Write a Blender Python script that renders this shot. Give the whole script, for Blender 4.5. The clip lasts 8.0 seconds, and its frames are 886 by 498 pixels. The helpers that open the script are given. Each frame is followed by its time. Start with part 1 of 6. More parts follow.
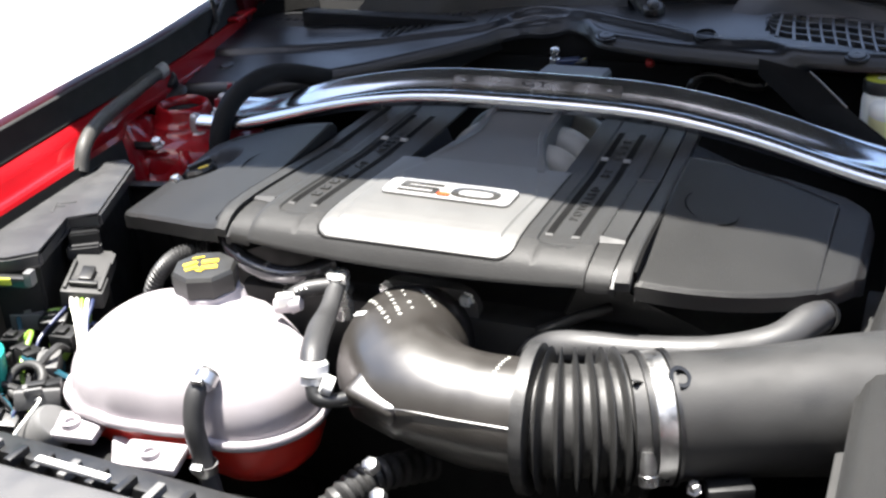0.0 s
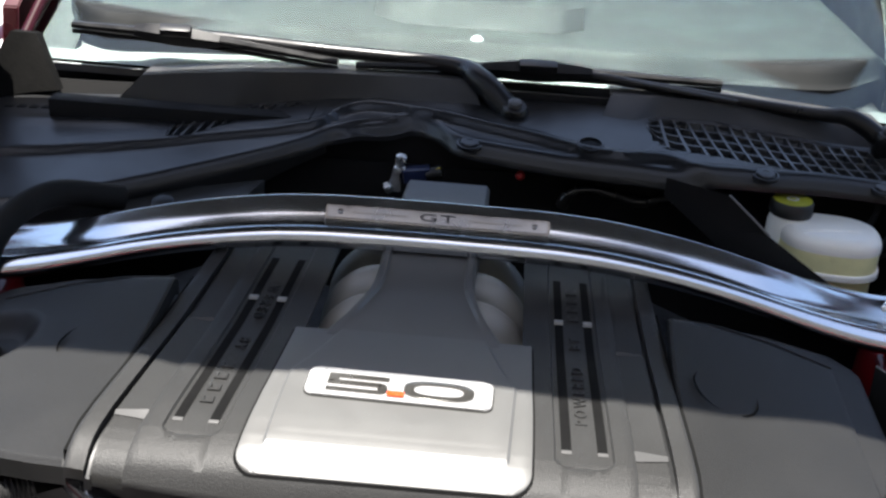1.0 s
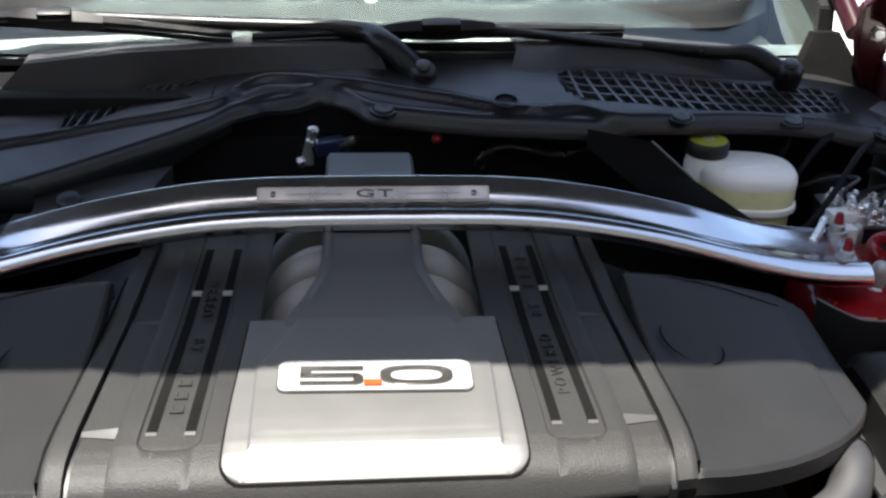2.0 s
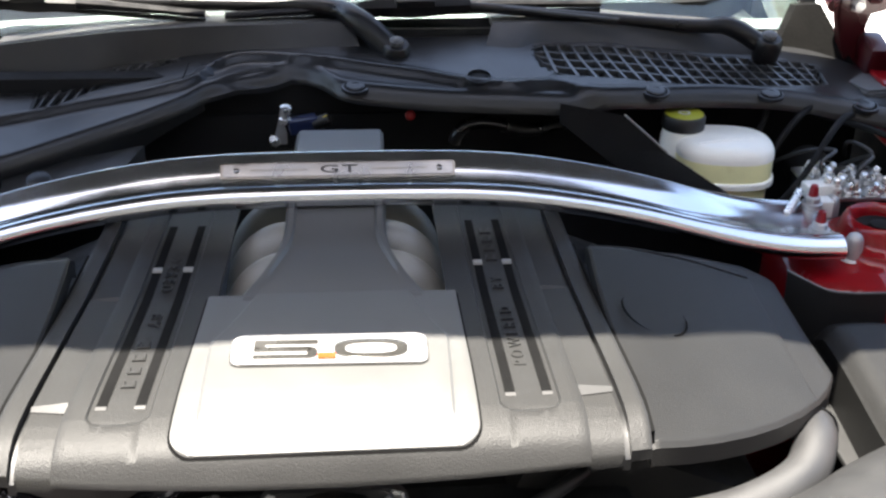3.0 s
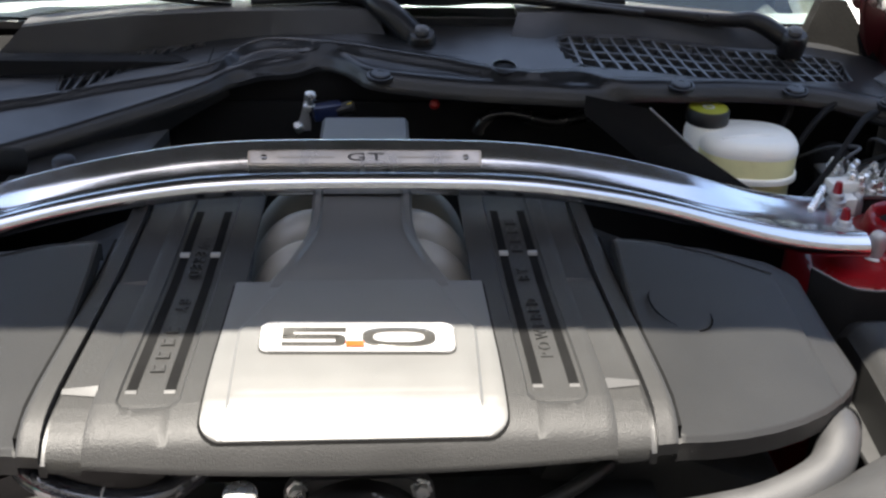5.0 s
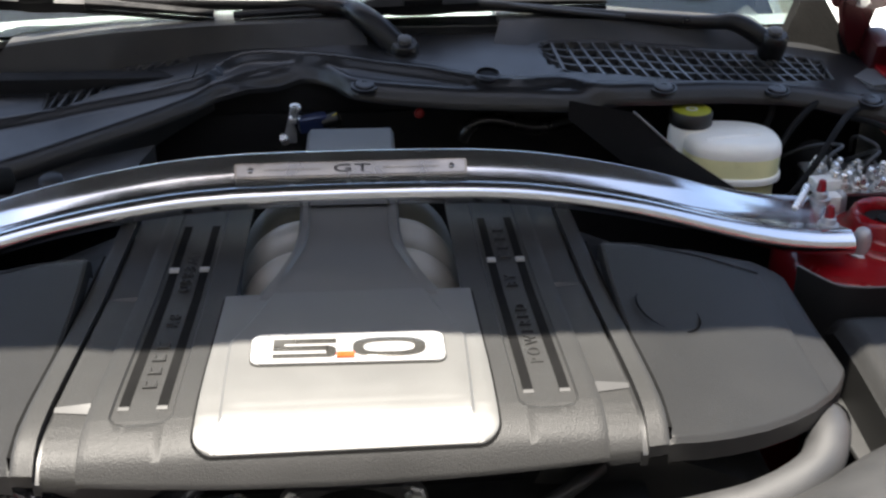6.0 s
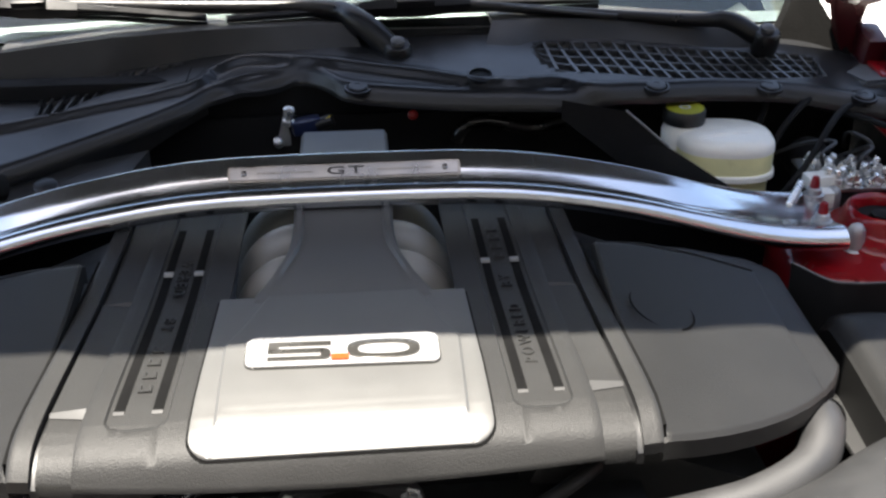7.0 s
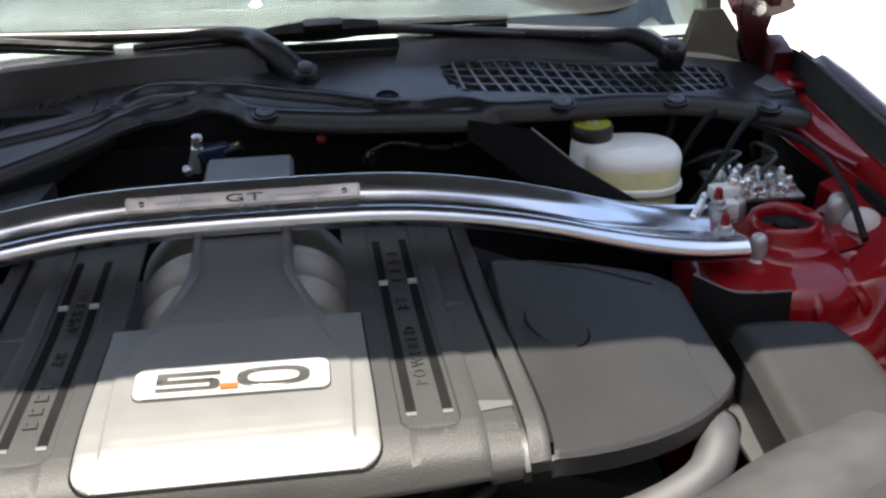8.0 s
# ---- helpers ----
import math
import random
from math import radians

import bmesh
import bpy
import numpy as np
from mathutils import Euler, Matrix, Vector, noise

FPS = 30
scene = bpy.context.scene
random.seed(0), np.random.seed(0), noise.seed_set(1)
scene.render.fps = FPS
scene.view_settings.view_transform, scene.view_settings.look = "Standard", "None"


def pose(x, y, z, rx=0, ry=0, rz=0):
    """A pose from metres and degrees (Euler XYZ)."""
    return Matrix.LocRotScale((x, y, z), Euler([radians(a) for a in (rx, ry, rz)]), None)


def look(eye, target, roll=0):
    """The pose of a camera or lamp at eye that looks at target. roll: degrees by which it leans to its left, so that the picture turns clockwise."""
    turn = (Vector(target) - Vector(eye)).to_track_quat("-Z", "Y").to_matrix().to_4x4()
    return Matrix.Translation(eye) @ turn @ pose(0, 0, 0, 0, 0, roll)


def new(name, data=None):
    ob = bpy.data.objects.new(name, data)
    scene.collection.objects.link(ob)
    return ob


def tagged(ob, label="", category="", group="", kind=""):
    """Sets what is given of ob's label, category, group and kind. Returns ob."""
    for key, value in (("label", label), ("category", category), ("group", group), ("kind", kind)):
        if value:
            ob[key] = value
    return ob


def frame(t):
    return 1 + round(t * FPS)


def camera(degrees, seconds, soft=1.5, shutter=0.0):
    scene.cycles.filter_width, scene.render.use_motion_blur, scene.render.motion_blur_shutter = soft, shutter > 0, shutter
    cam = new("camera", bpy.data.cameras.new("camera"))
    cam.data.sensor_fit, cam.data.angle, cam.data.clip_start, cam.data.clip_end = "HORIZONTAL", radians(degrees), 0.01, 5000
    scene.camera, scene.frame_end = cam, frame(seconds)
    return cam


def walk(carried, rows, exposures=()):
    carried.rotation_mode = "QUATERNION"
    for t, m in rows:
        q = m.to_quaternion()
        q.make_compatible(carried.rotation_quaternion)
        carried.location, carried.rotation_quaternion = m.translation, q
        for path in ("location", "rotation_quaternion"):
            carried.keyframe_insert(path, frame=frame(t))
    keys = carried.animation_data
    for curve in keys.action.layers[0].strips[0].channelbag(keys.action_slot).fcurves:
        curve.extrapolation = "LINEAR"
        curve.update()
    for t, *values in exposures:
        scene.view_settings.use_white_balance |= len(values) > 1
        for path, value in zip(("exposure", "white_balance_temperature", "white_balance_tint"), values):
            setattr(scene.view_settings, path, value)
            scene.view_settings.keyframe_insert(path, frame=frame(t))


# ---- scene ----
cam = camera(40.5, 8.0, soft=2.5)
EXPOSURES = [(t, e, 6900 if t < 2 else 7300, 10) for t, e in ((0.0, 2.50), (0.6, 2.10), (1.5, 2.00), (2.8, 2.45), (3.0, 2.85), (3.5, 2.70), (4.5, 2.55), (6.0, 2.35), (7.5, 2.30), (8.0, 2.35))]
PATH = [
    (0.0, (0.495, -1.433, 1.454), (-0.244, 0.208, 0.582), -3.6),
    (0.2, (0.36, -1.432, 1.495), (-0.169, 0.277, 0.6), -0.8),
    (0.3, (0.314, -1.416, 1.48), (-0.157, 0.338, 0.634), 0.7),
    (0.5, (0.203, -1.34, 1.474), (-0.142, 0.46, 0.675), 2.2),
    (0.7, (0.126, -1.231, 1.467), (-0.137, 0.579, 0.659), 2.8),
    (0.9, (0.059, -1.165, 1.45), (-0.054, 0.652, 0.62), 3.9),
    (1, (0.038, -1.141, 1.446), (-0.016, 0.674, 0.609), 4.0),
    (1.2, (-0.027, -1.119, 1.45), (0.115, 0.673, 0.573), 4.6),
    (1.5, (-0.082, -1.109, 1.459), (0.176, 0.675, 0.593), 4.3),
    (1.7, (-0.081, -1.104, 1.451), (0.147, 0.673, 0.562), 3.2),
    (2.8, (-0.001, -1.097, 1.446), (0.214, 0.67, 0.534), 0.9),
    (3, (-0.012, -1.104, 1.434), (0.171, 0.663, 0.516), 1.3),
    (3.5, (-0.015, -1.104, 1.432), (0.153, 0.651, 0.488), 1.9),
    (4, (-0.022, -1.105, 1.437), (0.135, 0.649, 0.488), 1.9),
    (4.5, (-0.032, -1.103, 1.436), (0.139, 0.652, 0.492), 2.5),
    (6, (-0.03, -1.108, 1.442), (0.16, 0.653, 0.514), 1.0),
    (6.5, (-0.024, -1.112, 1.439), (0.17, 0.65, 0.513), 0.3),
    (7, (-0.025, -1.11, 1.443), (0.166, 0.652, 0.516), 0.3),
    (7.5, (-0.021, -1.111, 1.442), (0.174, 0.649, 0.513), 0.3),
    (8, (0.041, -1.117, 1.448), (0.288, 0.651, 0.546), -0.8),
]
walk(cam, [(t, look(eye, target, roll)) for t, eye, target, roll in PATH], EXPOSURES)

# ---- world and sun ----
SUN_ELEV, SUN_AZ = 82.0, -92.0        # high sun, a little to the left of the bay
world = bpy.data.worlds.new("sky")
scene.world = world
world.use_nodes = True
wn = world.node_tree.nodes
sky = wn.new("ShaderNodeTexSky")
sky.sky_type = "NISHITA"
sky.sun_disc = False
sky.dust_density = 1.4
sky.air_density = 0.8
sky.ozone_density = 0.8
sky.sun_elevation = radians(SUN_ELEV)
sky.sun_rotation = radians(SUN_AZ)
wn["Background"].inputs["Strength"].default_value = 0.105
world.node_tree.links.new(sky.outputs["Color"], wn["Background"].inputs["Color"])
sun_data = bpy.data.lights.new("sun", "SUN")
sun_data.energy, sun_data.angle, sun_data.color = 5.0, radians(0.55), (1.0, 0.995, 0.985)
sun = new("sun", sun_data)
ce, se = math.cos(radians(SUN_ELEV)), math.sin(radians(SUN_ELEV))
sun.matrix_world = look((20 * ce * math.sin(radians(SUN_AZ)), 20 * ce * math.cos(radians(SUN_AZ)), 20 * se), (0, 0, 0))


# ---- materials ----
def mat(name, col, rough=0.5, metal=0.0, var=0.12, scale=25.0, bump=0.0, bscale=600.0, coat=0.0, rvar=0.12, spec=0.5, sss=0.0, trans=0.0, flake=False):
    m = bpy.data.materials.new(name)
    m.use_nodes = True
    nt = m.node_tree
    n, l = nt.nodes, nt.links
    b = n["Principled BSDF"]
    tc = n.new("ShaderNodeTexCoord")
    big = n.new("ShaderNodeTexNoise")
    big.inputs["Scale"].default_value, big.inputs["Detail"].default_value = scale, 5.0
    fine = n.new("ShaderNodeTexNoise")
    fine.inputs["Scale"].default_value, fine.inputs["Detail"].default_value = bscale, 3.0
    for t in (big, fine):
        l.new(tc.outputs["Object"], t.inputs["Vector"])
    mixf = n.new("ShaderNodeMath")
    mixf.operation = "MULTIPLY_ADD"
    l.new(fine.outputs["Fac"], mixf.inputs[0])
    mixf.inputs[1].default_value = 0.35
    l.new(big.outputs["Fac"], mixf.inputs[2])
    ramp = n.new("ShaderNodeMapRange")
    ramp.inputs["From Min"].default_value, ramp.inputs["From Max"].default_value = 0.35, 1.0
    ramp.inputs["To Min"].default_value, ramp.inputs["To Max"].default_value = 1 - var, 1 + var
    l.new(mixf.outputs[0], ramp.inputs["Value"])
    mul = n.new("ShaderNodeVectorMath")
    mul.operation = "SCALE"
    mul.inputs[0].default_value = col
    l.new(ramp.outputs["Result"], mul.inputs["Scale"])
    l.new(mul.outputs["Vector"], b.inputs["Base Color"])
    rr = n.new("ShaderNodeMapRange")
    rr.inputs["From Min"].default_value, rr.inputs["From Max"].default_value = 0.3, 0.7
    rr.inputs["To Min"].default_value, rr.inputs["To Max"].default_value = max(0.02, rough - rvar), min(1.0, rough + rvar)
    l.new(big.outputs["Fac"], rr.inputs["Value"])
    l.new(rr.outputs["Result"], b.inputs["Roughness"])
    b.inputs["Metallic"].default_value = metal
    b.inputs["Specular IOR Level"].default_value = spec
    b.inputs["Coat Weight"].default_value = coat
    b.inputs["Coat Roughness"].default_value = 0.04
    if sss:
        b.inputs["Subsurface Weight"].default_value = sss
        b.inputs["Subsurface Radius"].default_value = (0.01, 0.01, 0.01)
        b.inputs["Subsurface Scale"].default_value = 0.6
    b.inputs["Transmission Weight"].default_value = trans
    if bump:
        bp = n.new("ShaderNodeBump")
        bp.inputs["Strength"].default_value = bump
        bp.inputs["Distance"].default_value = 0.0006
        l.new(fine.outputs["Fac"], bp.inputs["Height"])
        l.new(bp.outputs["Normal"], b.inputs["Normal"])
    return m


def glass_mat(name, tint):
    m = bpy.data.materials.new(name)
    m.use_nodes = True
    b = m.node_tree.nodes["Principled BSDF"]
    b.inputs["Base Color"].default_value = (*tint, 1)
    b.inputs["Roughness"].default_value = 0.0
    b.inputs["Transmission Weight"].default_value = 1.0
    b.inputs["IOR"].default_value = 1.36
    return m


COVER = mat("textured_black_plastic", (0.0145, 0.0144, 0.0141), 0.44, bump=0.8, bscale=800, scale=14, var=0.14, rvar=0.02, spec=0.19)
# Lighter copy of COVER's plastic: the body's different lighting is put into its tone.
BODYBLK = mat("textured_black_plastic_body_lit", (0.0230, 0.0229, 0.0225), 0.44, bump=0.8, bscale=800, scale=14, var=0.14, rvar=0.02, spec=0.18)
COVER_DARK = mat("smooth_black_plastic", (0.0084, 0.0087, 0.0093), 0.40, bump=0.2, var=0.2)
PANEL = mat("silver_grey_paint", (0.075, 0.0747, 0.0725), 0.47, metal=0.10, bump=0.12, bscale=1500, var=0.06, rvar=0.03, spec=0.8)
SEAM = mat("dark_gap", (0.003, 0.003, 0.003), 0.9, spec=0.1)
BADGE = mat("bright_badge_face", (0.2995, 0.2995, 0.2995), 0.24, metal=0.15, var=0.03, rvar=0.05)
DARK_CHROME = mat("dark_chrome", (0.17, 0.165, 0.155), 0.2, metal=0.85, var=0.1)
ORANGE = mat("orange_red_paint", (0.495, 0.0462, 0.0066), 0.4, var=0.05)
CHROME = mat("polished_steel", (0.6477, 0.672, 0.6963), 0.17, metal=1.0, var=0.06, rvar=0.05, bump=0.04, bscale=900)
PLATE = mat("brushed_plate", (0.21, 0.217, 0.224), 0.22, metal=1.0, var=0.08)
STEEL = mat("zinc_steel", (0.45, 0.45, 0.45), 0.35, metal=1.0, var=0.2, scale=80)
ALU = mat("cast_aluminium", (0.40, 0.40, 0.40), 0.5, metal=0.7, bump=0.4, bscale=500, var=0.2)
CLIPM = mat("mid_grey_plastic", (0.036, 0.036, 0.036), 0.55, spec=0.25, var=0.15)
GREYRUN = mat("grey_composite", (0.22, 0.215, 0.20), 0.5, bump=0.3, var=0.15)
RUBBER = mat("black_rubber", (0.01848, 0.01848, 0.01848), 0.5, bump=0.3, var=0.25, scale=60)
HOSE = mat("grey_black_hose", (0.02376, 0.02376, 0.02442), 0.55, bump=0.4, bscale=700, var=0.2)
GLOSSDUCT = mat("glossy_brown_black_duct", (0.01782, 0.01584, 0.01386), 0.37, var=0.2, rvar=0.05, spec=1.0, coat=0.1)
DUCT = mat("matte_grey_duct", (0.01815, 0.01815, 0.01815), 0.55, spec=0.35, bump=0.35, bscale=800, var=0.05)
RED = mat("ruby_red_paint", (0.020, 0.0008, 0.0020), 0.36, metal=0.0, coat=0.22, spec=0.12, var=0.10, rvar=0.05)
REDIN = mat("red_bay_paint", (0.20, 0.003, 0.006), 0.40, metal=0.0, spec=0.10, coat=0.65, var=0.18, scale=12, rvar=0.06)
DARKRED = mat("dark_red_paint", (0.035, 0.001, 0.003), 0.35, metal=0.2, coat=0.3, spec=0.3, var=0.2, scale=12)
COWLM = mat("satin_black_cowl", (0.0108, 0.01116, 0.01188), 0.34, spec=0.5, bump=0.05, bscale=1400, var=0.10, scale=30, rvar=0.03)
UPM = mat("matte_black_cowl", (0.0168, 0.0168, 0.0168), 0.55, bump=0.3, bscale=1400, var=0.1, spec=0.6)
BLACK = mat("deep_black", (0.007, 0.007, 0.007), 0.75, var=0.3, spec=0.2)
ENGINE = mat("grimy_engine_black", (0.012, 0.012, 0.012), 0.6, var=0.4, scale=40, bump=0.4)
WHITEPL = mat("milky_white_plastic", (0.3375, 0.3141, 0.33), 0.32, var=0.04, bump=0.08, bscale=300, scale=10, rvar=0.03)
YELLOWPL = mat("yellowed_white_plastic", (0.95, 0.93, 0.84), 0.38, var=0.05, scale=18)
FLUID = mat("pale_yellow_fluid_plastic", (0.90, 0.86, 0.47), 0.38, var=0.10, scale=25)
COOLANT = mat("red_coolant_plastic", (0.4752, 0.01452, 0.00792), 0.35, var=0.15, sss=0.15, scale=15)
CAPBLK = mat("black_cap_plastic", (0.01452, 0.01452, 0.01386), 0.45, bump=0.4, bscale=700, var=0.2)
OLIVE = mat("olive_yellow_print", (0.36, 0.36, 0.03), 0.5, var=0.15)
YELLOW = mat("yellow_print", (0.561, 0.4092, 0.0198), 0.5, var=0.1)
WHITE = mat("white_print", (0.495, 0.495, 0.495), 0.5, var=0.05)
TEAL = mat("teal_plastic", (0.0132, 0.2772, 0.2376), 0.4)
BLUE = mat("blue_plastic", (0.012, 0.02, 0.06), 0.4)
GREYPL = mat("grey_plastic", (0.0858, 0.0858, 0.0858), 0.5, bump=0.3, var=0.15)
FUSEM = mat("fuse_lid_plastic", (0.02455, 0.02455, 0.02537), 0.5, bump=0.2, bscale=1500, var=0.04)
DASH = mat("dash_grey", (0.00301, 0.00387, 0.00371), 0.7, spec=0.2, bump=0.3, var=0.06, scale=8)
DASHDARK = mat("dash_dark", (0.00314, 0.00366, 0.00353), 0.7, spec=0.2, var=0.08)
CONCRETE = mat("pale_concrete", (0.60, 0.60, 0.585), 0.85, var=0.12, scale=1.2, bump=0.3, bscale=60)
GLASS = glass_mat("tinted_glass", (0.80, 0.95, 0.91))
WIREW = mat("white_tape", (0.7, 0.7, 0.66), 0.5)
TEALDK = mat("petrol_blue_wire", (0.0066, 0.0462, 0.066), 0.35)
WIREG = mat("green_wire", (0.165, 0.297, 0.0396), 0.45)
BRIGHT = mat("bright_zinc", (0.72, 0.72, 0.70), 0.3, metal=0.8, var=0.15, scale=90)


# ---- mesh helpers ----
def thing(name, at, label, category, group="", kind=""):
    e = new(name)
    e.empty_display_size = 0.02
    e.location = at
    tagged(e, label, category, group, kind)
    return e


def root_of(ob):
    m = Matrix.Identity(4)
    while ob is not None:
        m = Matrix.Translation(ob.location) @ m
        ob = ob.parent
    return m


def part(name, bm, material, parent=None, label="", sharp=38, kind=""):
    me = bpy.data.meshes.new(name)
    bmesh.ops.recalc_face_normals(bm, faces=bm.faces)
    bm.to_mesh(me)
    bm.free()
    me.materials.append(material)
    me.polygons.foreach_set("use_smooth", [True] * len(me.polygons))
    me.set_sharp_from_angle(angle=radians(sharp))
    ob = new(name, me)
    if parent is not None:
        ob.parent = parent
        ob.matrix_parent_inverse = root_of(parent).inverted() if parent.type == "EMPTY" else Matrix.Identity(4)
    return tagged(ob, label, kind=kind)


def smooth(a, b, x):
    t = max(0.0, min(1.0, (x - a) / (b - a)))
    return t * t * (3 - 2 * t)


def table(x, *pairs):
    """Straight lines between the pairs (x, value)."""
    xs, vs = zip(*pairs)
    return float(np.interp(x, xs, vs))


def curve_pts(pts, n=8):
    """Catmull-Rom through pts, n steps a span."""
    p = [Vector(q) for q in pts]
    p = [2 * p[0] - p[1]] + p + [2 * p[-1] - p[-2]]
    out = []
    for i in range(1, len(p) - 2):
        a, b, c, d = p[i - 1:i + 3]
        for k in range(n):
            t = k / n
            out.append(0.5 * (2 * b + (c - a) * t + (2 * a - 5 * b + 4 * c - d) * t * t + (3 * b - a - 3 * c + d) * t ** 3))
    out.append(p[-2])
    return out


def loft(rings, closed=True, caps=True):
    bm = bmesh.new()
    vs = [[bm.verts.new(p) for p in r] for r in rings]
    n = len(rings[0])
    for a, b in zip(vs, vs[1:]):
        for i in range(n if closed else n - 1):
            j = (i + 1) % n
            bm.faces.new((a[i], a[j], b[j], b[i]))
    if caps and closed:
        bm.faces.new(vs[0])
        bm.faces.new(list(reversed(vs[-1])))
    return bm


def tube(pts, r, seg=14, n=8, caps=True, squash=1.0, low=None):
    """A round hose along pts; r: a number or a function of 0..1; low: how far its underside is flattened."""
    c = curve_pts(pts, n) if len(pts) > 2 else [Vector(pts[0]), Vector(pts[1])]
    up = Vector((0.13, 0.21, 0.97))
    rings = []
    for i, p in enumerate(c):
        d = (c[min(i + 1, len(c) - 1)] - c[max(i - 1, 0)]).normalized()
        s = d.cross(up).normalized()
        u = s.cross(d).normalized()
        up = u
        rad = r(i / (len(c) - 1)) if callable(r) else r
        flat = low(i / (len(c) - 1)) if low else 1.0
        rings.append([p + rad * (math.cos(a) * s + squash * math.sin(a) * (flat if math.sin(a) < 0 else 1.0) * u) for a in (2 * math.pi * k / seg for k in range(seg))])
    return loft(rings, caps=caps)


def lathe(profile, at, axis=(0, 0, 1), seg=28, caps=True):
    """profile: (radius, height) along axis from at."""
    d = Vector(axis).normalized()
    s = d.orthogonal().normalized()
    u = d.cross(s)
    at = Vector(at)
    return loft([[at + h * d + max(r, 1e-4) * (math.cos(a) * s + math.sin(a) * u) for a in (2 * math.pi * k / seg for k in range(seg))] for r, h in profile], caps=caps)


def box(c, size, bev=0.002, turn=None, seg=2):
    bm = bmesh.new()
    bmesh.ops.create_cube(bm, size=1.0)
    bmesh.ops.scale(bm, vec=size, verts=bm.verts)
    if bev:
        bmesh.ops.bevel(bm, geom=bm.edges[:], offset=bev, segments=seg, affect="EDGES", profile=0.6)
    m = Matrix.Translation(c) @ (Euler([radians(a) for a in turn]).to_matrix().to_4x4() if turn else Matrix.Identity(4))
    bmesh.ops.transform(bm, matrix=m, verts=bm.verts)
    return bm


def prism(poly, z0, z1, bev=0.0, m=None):
    bm = bmesh.new()
    lo = [bm.verts.new((x, y, z0)) for x, y in poly]
    hi = [bm.verts.new((x, y, z1)) for x, y in poly]
    n = len(poly)
    bm.faces.new(list(reversed(lo)))
    bm.faces.new(hi)
    for i in range(n):
        bm.faces.new((lo[i], lo[(i + 1) % n], hi[(i + 1) % n], hi[i]))
    if bev:
        bmesh.ops.bevel(bm, geom=bm.edges[:], offset=bev, segments=2, affect="EDGES")
    if m is not None:
        bmesh.ops.transform(bm, matrix=m, verts=bm.verts)
    return bm


def rounded(w, h, r, seg=6):
    """A rounded rectangle w by h about the origin."""
    out = []
    for cx, cy, a0 in ((w / 2 - r, h / 2 - r, 0), (-w / 2 + r, h / 2 - r, 90), (-w / 2 + r, -h / 2 + r, 180), (w / 2 - r, -h / 2 + r, 270)):
        for k in range(seg + 1):
            a = radians(a0 + 90 * k / seg)
            out.append((cx + r * math.cos(a), cy + r * math.sin(a)))
    return out


def shell(us, vs, f, thick, mask=None):
    """A plate over the grid us x vs: top f(u, v), bottom thick below it, closed all round."""
    bm = bmesh.new()
    drop = thick if isinstance(thick, Vector) else Vector((0, 0, -thick))
    top = [[bm.verts.new(f(u, v)) for v in vs] for u in us]
    bot = [[bm.verts.new(t.co + drop) for t in row] for row in top]
    nu, nv = len(us) - 1, len(vs) - 1
    on = [[mask is None or mask((us[i] + us[i + 1]) / 2, (vs[j] + vs[j + 1]) / 2) for j in range(nv)] for i in range(nu)]
    for i in range(nu):
        for j in range(nv):
            if not on[i][j]:
                continue
            bm.faces.new((top[i][j], top[i + 1][j], top[i + 1][j + 1], top[i][j + 1]))
            bm.faces.new((bot[i][j], bot[i][j + 1], bot[i + 1][j + 1], bot[i + 1][j]))
            for di, dj, a, b in ((-1, 0, (i, j), (i, j + 1)), (1, 0, (i + 1, j), (i + 1, j + 1)), (0, -1, (i, j), (i + 1, j)), (0, 1, (i, j + 1), (i + 1, j + 1))):
                p, q = i + di, j + dj
                if not (0 <= p < nu and 0 <= q < nv and on[p][q]):
                    bm.faces.new((top[a[0]][a[1]], top[b[0]][b[1]], bot[b[0]][b[1]], bot[a[0]][a[1]]))
    loose = [v for v in bm.verts if not v.link_faces]
    bmesh.ops.delete(bm, geom=loose, context="VERTS")
    return bm


def lin(a, b, n):
    return [a + (b - a) * k / n for k in range(n + 1)]


def join(*bms):
    out = bmesh.new()
    for b in bms:
        me = bpy.data.meshes.new("tmp")
        b.to_mesh(me)
        b.free()
        out.from_mesh(me)
        bpy.data.meshes.remove(me)
    return out


def text_bm(body, size, depth, m, squeeze=1.0, gap=1.0):
    cu = bpy.data.curves.new("lettering", "FONT")
    cu.body, cu.size, cu.extrude, cu.align_x, cu.align_y, cu.space_character = body, size, depth, "CENTER", "CENTER", gap
    ob = new("lettering", cu)
    me = bpy.data.meshes.new_from_object(ob.evaluated_get(bpy.context.evaluated_depsgraph_get()))
    bpy.data.objects.remove(ob)
    bm = bmesh.new()
    bm.from_mesh(me)
    bpy.data.meshes.remove(me)
    bmesh.ops.transform(bm, matrix=m @ Matrix.Diagonal((squeeze, 1, 1, 1)), verts=bm.verts)
    return bm


def bolt(parent, at, r=0.008, h=0.01, axis=(0, 0, 1), material=None, name="bolt"):
    d = Vector(axis).normalized()
    head = lathe([(r * 1.35, 0), (r * 1.35, h * 0.2), (r, h * 0.22), (r, h * 0.9), (r * 0.85, h)], at, axis, seg=6 if r > 0.004 else 8)
    return part(name, head, material or STEEL, parent, sharp=20)


# ---- ground ----
ground = part("ground", shell(lin(-60, 60, 24), lin(-60, 60, 24), lambda u, v: (u, v, 0.0), 0.2), CONCRETE)
tagged(ground, "pale sunlit concrete ground around the car", "ground", kind="structure")

